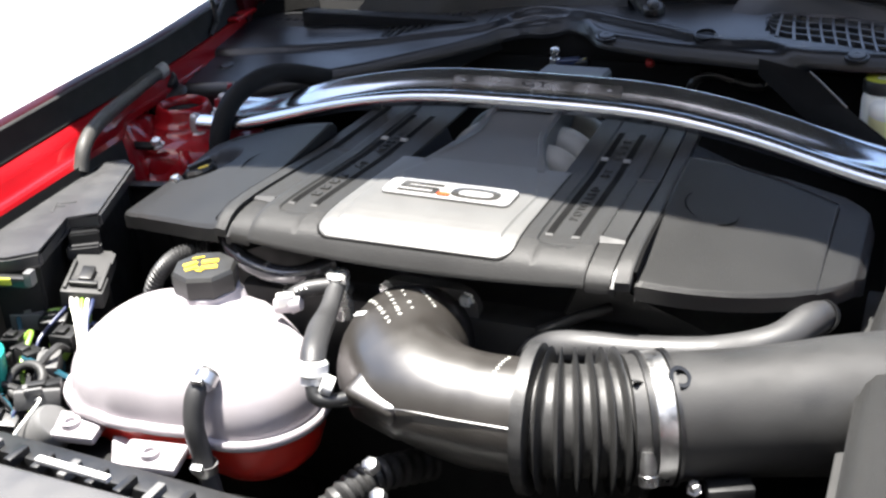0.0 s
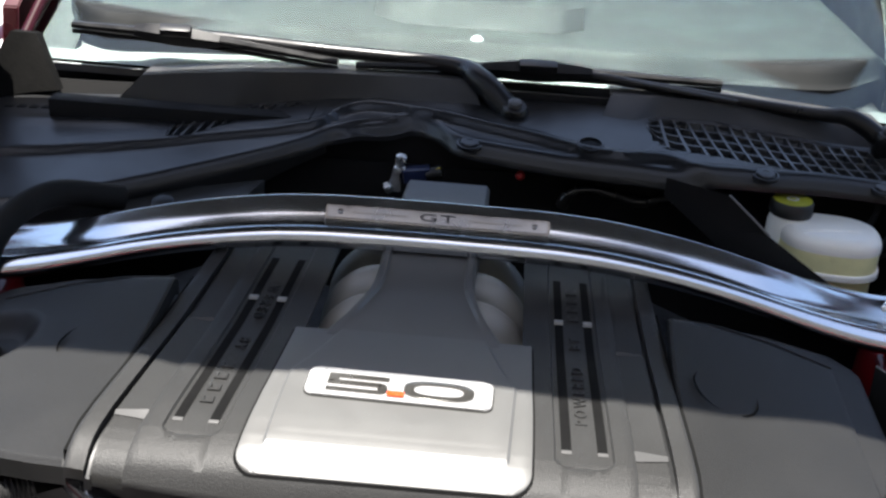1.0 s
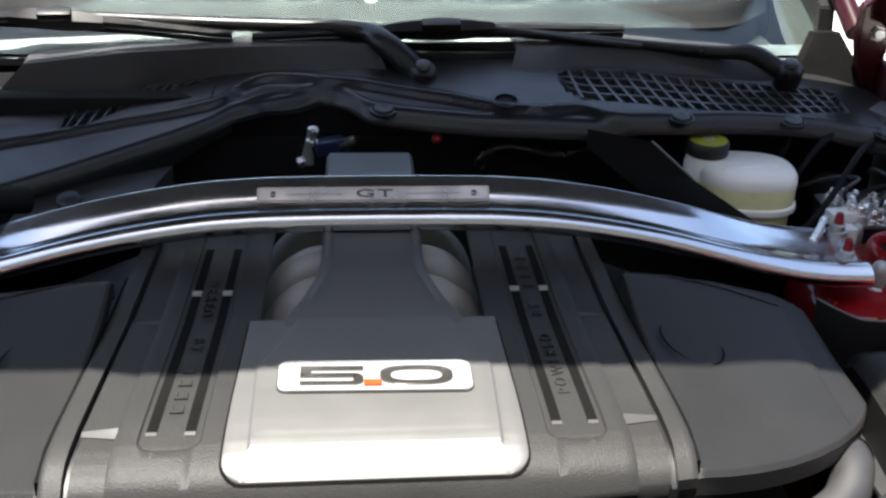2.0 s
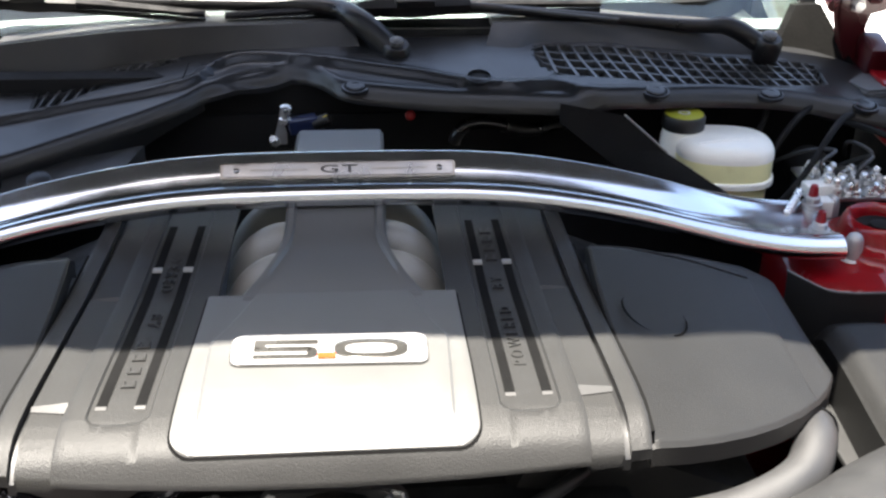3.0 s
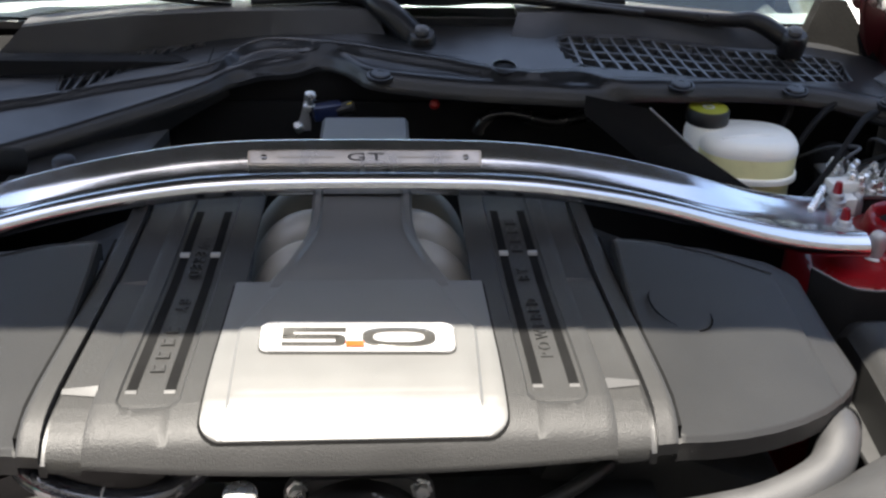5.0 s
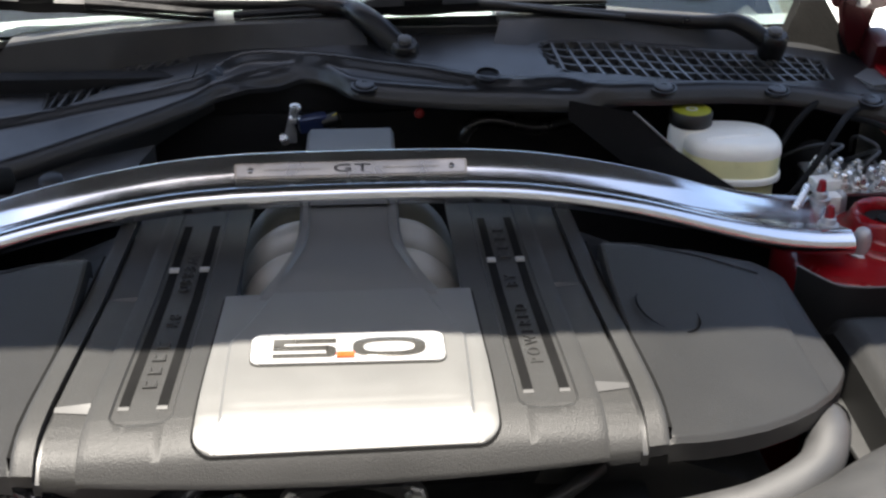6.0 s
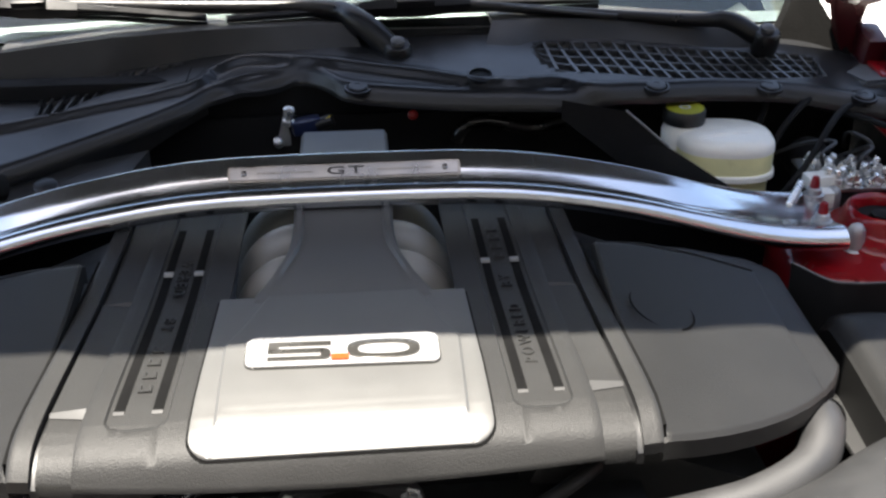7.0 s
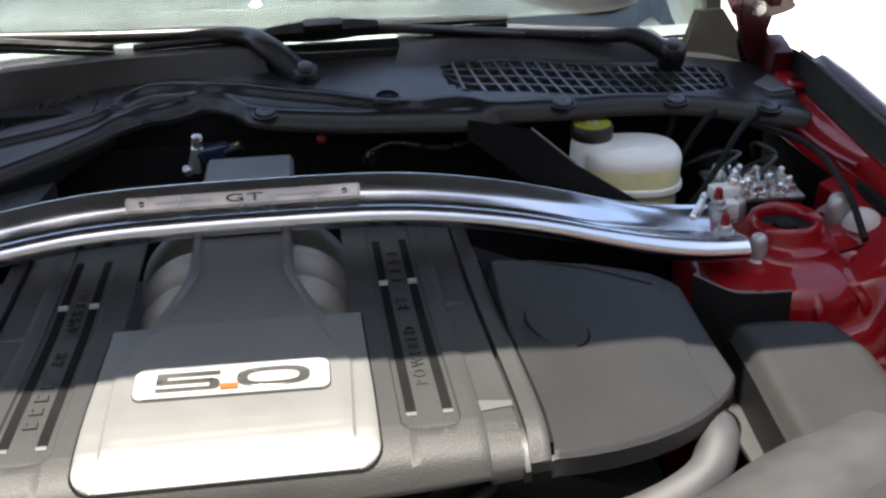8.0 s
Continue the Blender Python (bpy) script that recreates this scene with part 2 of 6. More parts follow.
# Unseen wall added off camera to block low sky light from the front.
sky_screen = part("wall_sky_screen", box((0.0, -4.75, 3.4), (26.0, 0.3, 6.8), 0.02), mat("dark_screen_brown", (0.11, 0.105, 0.10), 0.9, var=0.25, scale=1.5, bump=0.3, bscale=60, spec=0.2))
tagged(sky_screen, "unseen dark wall added to hold back the front sky light", "wall", kind="structure")

# ---- engine cover ----
CX = -0.016


def cover_z(y):
    """Height of the engine cover's middle along its length."""
    return table(y, (-0.396, 0.867), (-0.393, 0.8715), (-0.391, 0.8752), (-0.388, 0.8803), (-0.384, 0.8860), (-0.380, 0.8905), (-0.375, 0.8942), (-0.368, 0.8976), (-0.358, 0.9008), (-0.345, 0.9033), (-0.32, 0.905), (-0.29, 0.905), (-0.16, 0.903), (0.03, 0.913))


def front_y(x):
    return -0.393 + 0.10 * (x - CX) ** 2


def mid(y):
    """The cover's centre line, which runs a little askew to the brace."""
    return -0.0185 + 0.036 * (y + 0.33)


def cov(a, y):
    """x at the signed distance a from the centre line; the cover narrows to the rear."""
    return mid(y) + a * (1 - 0.26 * max(0.0, y + 0.36))


cover = thing("engine_cover", (CX, -0.2, 0.84), "black textured plastic engine cover with a silver badge panel", "engine cover")
TRAY = (0.1340, 0.1812, -0.3500)        # inner and outer edge, front end
HOLE = 0.107


def tray_depth(a, y):
    """0 outside the sunk tray, 1 on its floor; two rounded corners at the front."""
    hw, c, r = (TRAY[1] - TRAY[0]) / 2, (TRAY[0] + TRAY[1]) / 2, 0.011
    qx, qy = abs(abs(a) - c) - (hw - r), (TRAY[2] + r) - y
    d = math.hypot(max(qx, 0), max(qy, 0)) + min(max(qx, qy), 0.0) - r
    return smooth(0.0007, -0.0007, d)


def cover_body():
    half = [0.1125, 0.12, 0.128, 0.1325, 0.1333, 0.1340, 0.1347, 0.1355, 0.1375, 0.1395] + lin(0.147, 0.169, 4) + [0.1765, 0.1785, 0.1797, 0.1805, 0.1812, 0.1819, 0.1827, 0.185, 0.190, 0.1955, 0.199]
    half += [0.1480 - 0.0085, 0.1770, 0.1705]
    us = sorted(set([-a for a in half] + half + [-HOLE, HOLE] + lin(-0.1, 0.1, 8)))
    vs = sorted(set([(y + 0.393) / 0.423 for y in [-0.393, -0.392, -0.391, -0.3895, -0.388, -0.386, -0.384, -0.382, -0.380, -0.3775, -0.375, -0.3715, -0.368, -0.362, -0.355, -0.352, -0.3508, -0.350, -0.3492, -0.348, -0.346, -0.3435, -0.341, -0.339, -0.336] + lin(-0.33, 0.03, 36)]))

    def f(a, v):
        y = front_y(CX + a) + v * (0.03 - front_y(CX + a))
        return (cov(a, y), y, cover_z(y) - 0.0022 * tray_depth(a, y) - 0.0012 * smooth(0.1982, 0.199, abs(a)))

    return shell(us, vs, f, 0.0035, lambda a, v: not (abs(a) < HOLE and -0.393 + v * 0.423 > -0.172))


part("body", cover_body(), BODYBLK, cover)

# silver panel with its dark gap
PW = lambda y: table(y, (-0.376, 0.1160), (-0.33, 0.1150), (-0.286, 0.1140), (-0.235, 0.1120), (-0.16, 0.1095))


def plateau_edge(y):
    """Half-width of the raised middle of the panel and of the neck's floor."""
    return table(y, (-0.352, 0.0965), (-0.25, 0.0980), (-0.243, 0.0965), (-0.222, 0.0865), (-0.20, 0.0785), (-0.16, 0.0655), (-0.13, 0.0555), (-0.108, 0.0475), (-0.095, 0.0432), (-0.08, 0.0402), (-0.06, 0.0392), (0.2, 0.0385))


def panel_mesh(grow, back, lift, thick, plateau):
    front, r = -0.380 - grow, 0.017
    corner = [(front + r * (1 - math.cos(radians(15 * k))), -r * (1 - math.sin(radians(15 * k)))) for k in range(7)]
    ys = sorted(set([c[0] for c in corner] + [-0.3585, -0.3565, -0.3545, -0.353, -0.3515, -0.350, -0.348, -0.345, -0.3425, -0.340, -0.337, -0.334] + lin(-0.33, back, 34)))
    off = lambda y: float(np.interp(y, [c[0] for c in corner], [c[1] for c in corner]))

    def f(s, y):
        w = PW(y) + grow + off(y)
        e = plateau_edge(y)
        # columns crowd about the plateau's edge
        x = float(np.interp(s, [-1, -0.97, -0.92, -0.80, -0.74, -0.70, -0.66, 0, 0.66, 0.70, 0.74, 0.80, 0.92, 0.97, 1],
                            [-w, -w * 0.99, -0.5 * (w + e) - 0.0008, -e - 0.0016, -e, -e + 0.0016, -e + 0.004, 0, e - 0.004, e - 0.0016, e, e + 0.0016, 0.5 * (w + e) + 0.0008, w * 0.99, w])) if plateau else s * w
        z = cover_z(y) + lift
        if plateau:
            inside = smooth(e + 0.0012, e - 0.0012, abs(x))
            z += 0.0018 * inside * smooth(-0.3565, -0.3525, y)
            z += 0.0006 * smooth(-0.343, -0.336, y) * smooth(e - 0.002, e - 0.009, abs(x)) * smooth(-0.22, -0.27, y)
            z -= 0.0006 * smooth(0.985, 1.0, abs(x) / w)
        return (mid(y) + x, y, z)

    ss = sorted(set([-1, -0.97, -0.92, -0.86, -0.80, -0.77, -0.74, -0.72, -0.70, -0.68, -0.66, -0.62, -0.58] + lin(-0.5, 0.5, 8) + [0.58, 0.62, 0.66, 0.68, 0.70, 0.72, 0.74, 0.77, 0.80, 0.86, 0.92, 0.97, 1]))
    return shell(ss, ys, f, thick)


part("panel_gap", panel_mesh(0.0017, -0.169, 0.0003, 0.003, False), SEAM, cover)
trim = part("trim_panel", panel_mesh(0.0, -0.165, 0.0016, 0.008, True), PANEL, cover, "silver-grey painted centre panel")


# neck that runs back under the brace, with a raised rail along both sides
def neck():
    ss = [-1, -0.985, -0.95, -0.90, -0.86, -0.83, -0.80] + lin(-0.7, 0.7, 6) + [0.80, 0.83, 0.86, 0.90, 0.95, 0.985, 1]

    def f(s, y):
        e = plateau_edge(y)
        w = max(e + 0.004, table(y, (-0.178, 0.086), (-0.157, 0.0795), (-0.139, 0.0680), (-0.118, 0.0585), (-0.095, 0.0522), (-0.074, 0.0490), (-0.05, 0.0485), (0.024, 0.0500), (0.2, 0.0490)))
        z = table(y, (-0.178, 0.9040), (-0.172, 0.9058), (-0.165, 0.9066), (-0.15, 0.9082), (-0.09, 0.915), (-0.03, 0.924), (0.0, 0.926), (0.2, 0.921))
        a = abs(s)
        x = math.copysign(float(np.interp(a, [0, 0.80, 0.86, 1], [0, e - 0.0012, e + 0.0012, w])), s)
        rail = 0.0042 * smooth(0.80, 0.86, a) * smooth(-0.165, -0.11, y) * smooth(0.08, 0.05, y)
        return (mid(y) + x, y, z + rail - 0.005 * smooth(0.94, 1.0, a))
    return shell(ss, sorted(set([-0.178, -0.175, -0.172, -0.168] + lin(-0.165, 0.185, 40))), f, 0.03)


part("neck", neck(), PANEL, cover, "dark silver neck of the centre panel")

# badge with figures
BZ = cover_z(-0.265) + 0.0052
badge_m = Matrix.Translation((mid(-0.268), -0.2690, BZ)) @ Euler((radians(0.6), 0, radians(-1.6))).to_matrix().to_4x4()
badge = part("badge", prism(rounded(0.158, 0.0435, 0.008), -0.001, 0.0022, 0.0008, badge_m), BADGE, cover, "white-silver rounded badge")
part("badge_rim", prism(rounded(0.1600, 0.0455, 0.009), -0.0015, 0.001, 0.0003, badge_m), DARK_CHROME, badge)


def digit_five(w, h, t):
    """A wide figure five with a rounded bowl, as one band with a chamfered face."""
    z0, z1 = 0.0021, 0.0036
    b = [[(-w / 2, h / 2), (w / 2, h / 2), (w / 2, h / 2 - t), (-w / 2, h / 2 - t)],
         [(-w / 2, h / 2 - t + 0.0002), (-w / 2 + t * 1.5, h / 2 - t + 0.0002), (-w / 2 + t * 1.5, t * 0.5), (-w / 2, -t * 0.3)],
         [(-w / 2, t * 0.5), (w / 2 - t, t * 0.5), (w / 2 - t, -t * 0.5), (-w / 2, -t * 0.5)],
         [(w / 2 - t * 1.4, t * 0.5), (w / 2 - t * 0.5, t * 0.3), (w / 2 - t * 0.1, -t * 0.2), (w / 2, -t * 0.8), (w / 2, -h / 2 + t * 0.9), (w / 2 - t * 0.3, -h / 2 + t * 0.3), (w / 2 - t * 0.9, -h / 2), (w / 2 - t * 1.5, -h / 2)],
         [(-w / 2, -h / 2 + t * 0.8), (w / 2 - t * 1.5, -h / 2 + t * 0.8), (w / 2 - t * 1.5, -h / 2), (-w / 2, -h / 2)]]
    return join(*[prism(p, z0, z1, 0, badge_m @ Matrix.Translation((-0.0355, -0.0018, 0))) for p in b])


part("figure_five", digit_five(0.0515, 0.0265, 0.0058), DARK_CHROME, badge, "dark chrome figure 5")


def digit_zero(w, h, t):
    ring = lambda a, b, z: [badge_m @ Vector((0.0335 + a * math.copysign(abs(math.cos(q)) ** 0.7, math.cos(q)), -0.0016 + b * math.copysign(abs(math.sin(q)) ** 0.7, math.sin(q)), z)) for q in (2 * math.pi * k / 44 for k in range(44))]
    return loft([ring(w / 2, h / 2, 0.0021), ring(w / 2, h / 2, 0.0032), ring(w / 2 - t * 0.25, h / 2 - t * 0.15, 0.0037), ring(w / 2 - t * 1.45, h / 2 - t, 0.0034), ring(w / 2 - t * 1.5, h / 2 - t, 0.0021)], caps=False)


part("figure_zero", digit_zero(0.0600, 0.0285, 0.0062), DARK_CHROME, badge, "dark chrome figure 0")
part("figure_point", prism(rounded(0.0145, 0.0078, 0.001), 0.0021, 0.0039, 0.0004, badge_m @ Matrix.Translation((-0.0022, -0.0128, 0))), ORANGE, badge, "orange-red decimal point")

# long slots and raised lettering on both sides
for sd in (-1, 1):
    for off in (0.1435, 0.1730):
        lay = lambda s, y, up: (cov(sd * (off + s), y), y, cover_z(y) - 0.0022 + up)
        for y0, y1 in ((-0.329, -0.1165), (-0.1085, -0.03)):
            part("slot", shell([-0.0042, 0.0042], lin(y0, y1, 14), lambda s, y: lay(s, y, 0.0004), 0.002), SEAM, cover)
        part("slot_end", shell([-0.0042, 0.0042], [-0.3322, -0.331, -0.329], lambda s, y: lay(s, y, 0.0004 + 0.0010 * smooth(-0.3322, -0.330, y)), 0.003), CLIPM, cover)
        # Rear slot ends are coloured pale to stand in for their glints.
        part("slot_end", shell([-0.0044, -0.003, 0.003, 0.0044], [-0.1165, -0.115, -0.111, -0.1085], lambda s, y: lay(s, y, 0.0008 + 0.0024 * smooth(-0.1165, -0.1145, y) * smooth(-0.1085, -0.112, y)), 0.003), GREYRUN, cover)
    am = sd * 0.1583
    turn = radians(90 if sd > 0 else -90)
    for body, yc in (("POWERED", -0.243 if sd > 0 else -0.106), ("BY", -0.150 if sd > 0 else -0.200)):
        word_m = Matrix.Translation((cov(am, yc), yc, cover_z(yc) - 0.0018)) @ Euler((0, 0, turn - 0.036 + sd * 0.04)).to_matrix().to_4x4()
        part("lettering", text_bm(body, 0.0150, 0.0012, word_m, 1.0, 1.55), BODYBLK, cover, "raised lettering in the cover's plastic")
    for k in range(4):
        y0 = (-0.108 + 0.017 * k) if sd > 0 else (-0.303 + 0.0195 * k)
        b = join(box((0, 0, 0), (0.0110, 0.0028, 0.0024), 0.0004), box((-0.0041, 0.004, 0), (0.0026, 0.008, 0.0024), 0.0004), box((0.0041, 0.004, 0), (0.0026, 0.008, 0.0024), 0.0004))
        bmesh.ops.translate(b, vec=(cov(am, y0), y0, cover_z(y0) - 0.0016), verts=b.verts)
        part("raised_mark", b, BODYBLK, cover)


# stepped bands beside the middle
def band(sd, a0, a1, dz, y1, y0=None, edge=0.0):
    def f(a, v):
        yf = front_y(CX + sd * a) + 0.003 if y0 is None else y0
        y = yf + v * (y1 - yf)
        return (cov(sd * a, y), y, cover_z(y) + dz - edge * smooth(a1 - 0.002, a1, a))
    return shell(lin(a0, a1 - 0.002, 4) + [a1 - 0.001, a1], lin(0, 1, 30), f, 0.010)


for sd in (-1, 1):
    part("band", band(sd, 0.1995, 0.2255, -0.0048, -0.326), BODYBLK, cover)
    part("band", band(sd, 0.1995, 0.2255, -0.0022, -0.160, -0.326), BODYBLK, cover)
    part("band", band(sd, 0.1995, 0.2255, -0.0045, 0.02, -0.158), BODYBLK, cover)
    part("band", band(sd, 0.2300, 0.2465, -0.0008, 0.0, None, 0.0012), BODYBLK, cover)
    # Groove floor: sunk, and coloured darker than the bands to carry its shade.
    part("band", band(sd, 0.2250, 0.2306, -0.0085, 0.0), COVER_DARK, cover)
    for y, h in ((-0.326, 0.0024), (-0.160, 0.0020)):
        tk = bmesh.new()
        v = [tk.verts.new((cov(sd * a, y + dy), y + dy, cover_z(y) + dz)) for a, dy, dz in ((0.1985, -0.0062, -0.0042), (0.2262, -0.0025, -0.0040), (0.2262, 0.0012, h - 0.0040), (0.1985, 0.0016, h - 0.0016), (0.1985, 0.004, -0.0065), (0.2262, 0.004, -0.0065))]
        tk.faces.new((v[0], v[1], v[2], v[3]))
        tk.faces.new((v[3], v[2], v[5], v[4]))
        tk.faces.new((v[0], v[4], v[5], v[1]))
        tk.faces.new((v[0], v[3], v[4]))
        tk.faces.new((v[1], v[5], v[2]))
        part("step", tk, CLIPM, cover, sharp=15)


def side_z(a, y):
    """Height of the outer wings; a: distance from the cover's middle."""
    return 0.9255 - 0.335 * (a - 0.239) + (0.15 - 0.45 * max(0.0, a - 0.24)) * (y + 0.10)


def wing_pt(sd, u, v):
    a0, a1 = 0.2485, 0.4555
    a = a0 + u * (a1 - a0)
    yr = table(u, (0, -0.100), (0.5, -0.060), (0.82, -0.047), (0.95, -0.060), (1, -0.085))
    if sd > 0:
        yf = table(u, (0, -0.376), (0.14, -0.369), (0.28, -0.359), (0.43, -0.345), (0.57, -0.328), (0.7, -0.308), (0.81, -0.286), (0.9, -0.263), (0.96, -0.240), (1, -0.208))
    else:
        yf = table(u, (0, -0.376), (0.14, -0.368), (0.28, -0.358), (0.43, -0.346), (0.57, -0.335), (0.7, -0.324), (0.81, -0.314), (0.9, -0.306), (0.96, -0.299), (1, -0.284))
    y = yf + v * (yr - yf)
    ridge = wing_ridge(u, yr)
    low = max(smooth(0.797, 0.803, u) * (1 - 0.75 * smooth(0.45, 0.0, v)), smooth(ridge - 0.001, ridge + 0.0035, y))
    z = side_z(a, y) - 0.0042 * low - 0.012 * smooth(0.955, 1, u) - 0.003 * (1 - smooth(0, 0.02, v)) - 0.008 * smooth(0.93, 1, v) - 0.002 * smooth(0.012, 0.0, u)
    if sd < 0:      # scooped pocket round the oil filler cap
        z -= 0.019 * (1 - smooth(0.030, 0.050, math.hypot(a - 0.404, y + 0.168)))
    skew = (cov(sd * a0, y) - (CX + sd * a0)) * (1 - u) ** 1.5 + sd * 0.030 * max(0.0, v - 0.5) ** 2 * (1 - u)
    return (CX + sd * a + skew, y, z), (ridge - yf) / (yr - yf)


def wing_ridge(u, yr):
    """The raised field of a wing ends here to the rear."""
    return yr - 0.004 - 0.050 * u


def wing(sd):
    us = sorted(set(lin(0, 1, 26 if sd > 0 else 52) + [0.012, 0.794, 0.798, 0.802, 0.806, 0.96, 0.975, 0.985]))
    vs = sorted(set(lin(0, 1, 72) + [0.008, 0.02]))
    return shell(us, vs, lambda u, v: wing_pt(sd, u, v)[0], 0.017)


def wing_line(sd, knots, up):
    """Points along a wing's face, lifted a little."""
    return [tuple(Vector(wing_pt(sd, u, v)[0]) + Vector((0, 0, up))) for u, v in knots]


for sd in (-1, 1):
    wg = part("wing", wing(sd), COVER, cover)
    part("wing_gap", shell([0.2460, 0.2500], lin(-0.372, -0.08, 10), lambda a, y: (cov(sd * a, y), y, cover_z(y) - 0.003), 0.012), SEAM, cover)
    cxw, cyw = CX + sd * 0.288, -0.203
    for d0, d1 in ((150, 250), (292, 372)) if sd > 0 else ((-25, 50),):
        arc = [(cxw + sd * 0.0295 * math.cos(radians(d)), cyw + 0.0295 * math.sin(radians(d)), side_z(0.288 + 0.0295 * math.cos(radians(d)), cyw + 0.0295 * math.sin(radians(d))) + 0.0001) for d in lin(d0, d1, 12)]
        part("mark_arc", tube(arc, lambda q: 0.0009 * math.sin(math.pi * min(1.0, 0.08 + q)) + 0.0002, 6, 2), SEAM, cover)
    part("ridge_edge", tube(wing_line(sd, [(u, wing_pt(sd, u, 0.5)[1] - 0.002) for u in lin(0.02, 0.795, 12)], 0.0002), 0.0011, 8, 2), COVER, wg)
    part("ridge_groove", tube(wing_line(sd, [(0.801, v) for v in lin(0.80, 0.30, 10)], -0.0012), lambda q: 0.0017 - 0.0012 * q, 6, 2), SEAM, wg)

oil = part("oil_filler_cap", lathe([(0.022, -0.012), (0.022, 0.008), (0.0195, 0.012), (0.0, 0.0125)], (-0.428, -0.168, 0.848), (-0.22, -0.05, 1), 12), CAPBLK, cover, "black oil filler cap with a yellow mark", sharp=20)
part("grip", box((-0.430, -0.168, 0.863), (0.034, 0.008, 0.008), 0.002, (0, -12, 50)), CAPBLK, oil)
part("mark", box((-0.419, -0.176, 0.8630), (0.014, 0.006, 0.001), 0.0003, (0, -12, 35)), YELLOW, oil)
part("dipstick_end", lathe([(0.008, -0.02), (0.009, 0.0), (0.009, 0.006), (0.006, 0.010), (0.0, 0.011)], (-0.455, -0.190, 0.842), (-0.2, -0.2, 1), 14), STEEL, cover, "bright dipstick end")

# ---- intake manifold and engine under the cover ----
manifold = thing("intake_manifold", (0, -0.05, 0.8), "grey composite intake runners in the dark under the cover", "manifold")
for sd in (-1, 1):
    c0 = CX + 0.008
    for k, (yy, zz) in enumerate(((-0.085, 0.872), (-0.028, 0.876), (0.03, 0.878))):
        part("runner", tube([(c0 + sd * 0.03, yy + 0.004, zz + 0.008), (c0 + sd * 0.062, yy, zz + 0.004), (c0 + sd * 0.083, yy - 0.004, zz - 0.018), (c0 + sd * 0.090, yy - 0.006, zz - 0.06)], 0.0235, 18), GREYRUN, manifold)
part("plenum", box((CX, 0.0, 0.82), (0.16, 0.34, 0.06), 0.01), ENGINE, manifold)

engine = thing("engine_block", (0, -0.1, 0.4), "dark engine block and heads in deep shade", "engine")
part("block", box((CX, -0.08, 0.62), (0.44, 0.46, 0.36), 0.03), ENGINE, engine)
for sd in (-1, 1):
    part("cylinder_head", box((CX + sd * 0.25, -0.1, 0.76), (0.22, 0.44, 0.13), 0.02, (0, sd * 22, 0)), ENGINE, engine)
part("timing_cover", box((CX, -0.33, 0.66), (0.50, 0.05, 0.28), 0.015), ENGINE, engine)

# ---- throttle body ----
TBX, TBZ = CX + 0.0, 0.775
throttle = thing("throttle_body", (TBX, -0.36, TBZ), "cast aluminium throttle body flange with four bolts", "throttle body")
part("flange", prism(rounded(0.122, 0.110, 0.024), -0.008, 0.008, 0.002, Matrix.Translation((TBX, -0.342, TBZ)) @ Euler((radians(90), 0, 0)).to_matrix().to_4x4()), GREYPL, throttle)
part("barrel", lathe([(0.044, -0.03), (0.048, 0.0), (0.050, 0.012), (0.050, 0.03), (0.046, 0.032)], (TBX, -0.34, TBZ), (0, -1, 0)), COVER_DARK, throttle)
for sx in (-1, 1):
    for sz in (-1, 1):
        bolt(throttle, (TBX + sx * 0.0490, -0.349, TBZ + sz * 0.0440), 0.0068, 0.011, (0, -1, 0.25), BRIGHT)

# ---- strut tower brace ----
brace = thing("strut_tower_brace", (0, 0.02, 0.85), "polished steel strut tower brace bolted across the bay", "brace")
MID = [(0.034, 0.953), (0.0325, 0.9585), (0.030, 0.9602), (0.0265, 0.9598), (0.0252, 0.9585), (0.0112, 0.9560), (0.0035, 0.9497), (-0.0030, 0.9442), (-0.0052, 0.9430), (-0.0095, 0.9430), (-0.0150, 0.9448), (-0.0225, 0.9450),
       (-0.0280, 0.9430), (-0.0318, 0.9390), (-0.0335, 0.9340), (-0.0322, 0.9290), (-0.0275, 0.9250), (-0.020, 0.9238), (0.0, 0.931), (0.028, 0.943)]
END = [(0.078, 0.8655), (0.075, 0.8715), (0.070, 0.873), (0.060, 0.870), (0.052, 0.868), (0.042, 0.8665), (0.030, 0.866), (0.018, 0.866), (0.006, 0.867), (-0.001, 0.869), (-0.006, 0.871), (-0.014, 0.8732),
       (-0.022, 0.8733), (-0.0295, 0.8700), (-0.0350, 0.864), (-0.0355, 0.857), (-0.031, 0.852), (-0.024, 0.8485), (0.012, 0.858), (0.050, 0.861)]


def brace_drop(a):
    return table(a, (0, 0), (0.06, -0.0003), (0.12, -0.0015), (0.17, -0.005), (0.21, -0.0105), (0.25, -0.0175), (0.29, -0.0262), (0.33, -0.0365), (0.37, -0.049), (0.41, -0.0620), (0.44, -0.0705), (0.465, -0.0755), (0.49, -0.078), (0.53, -0.079))


def brace_mesh():
    rings = []
    for x in lin(-0.524, 0.524, 90):
        a = abs(x)
        w = smooth(0.33, 0.475, a)
        d = 0.25 * brace_drop(a - 0.012) + 0.5 * brace_drop(a) + 0.25 * brace_drop(a + 0.012) if a > 0.02 else brace_drop(a)
        rings.append([(x, y0 + w * (y1 - y0), (z0 + d) * (1 - w) + w * (z1 + d + 0.079)) for (y0, z0), (y1, z1) in zip(MID, END)])
    return loft(rings)


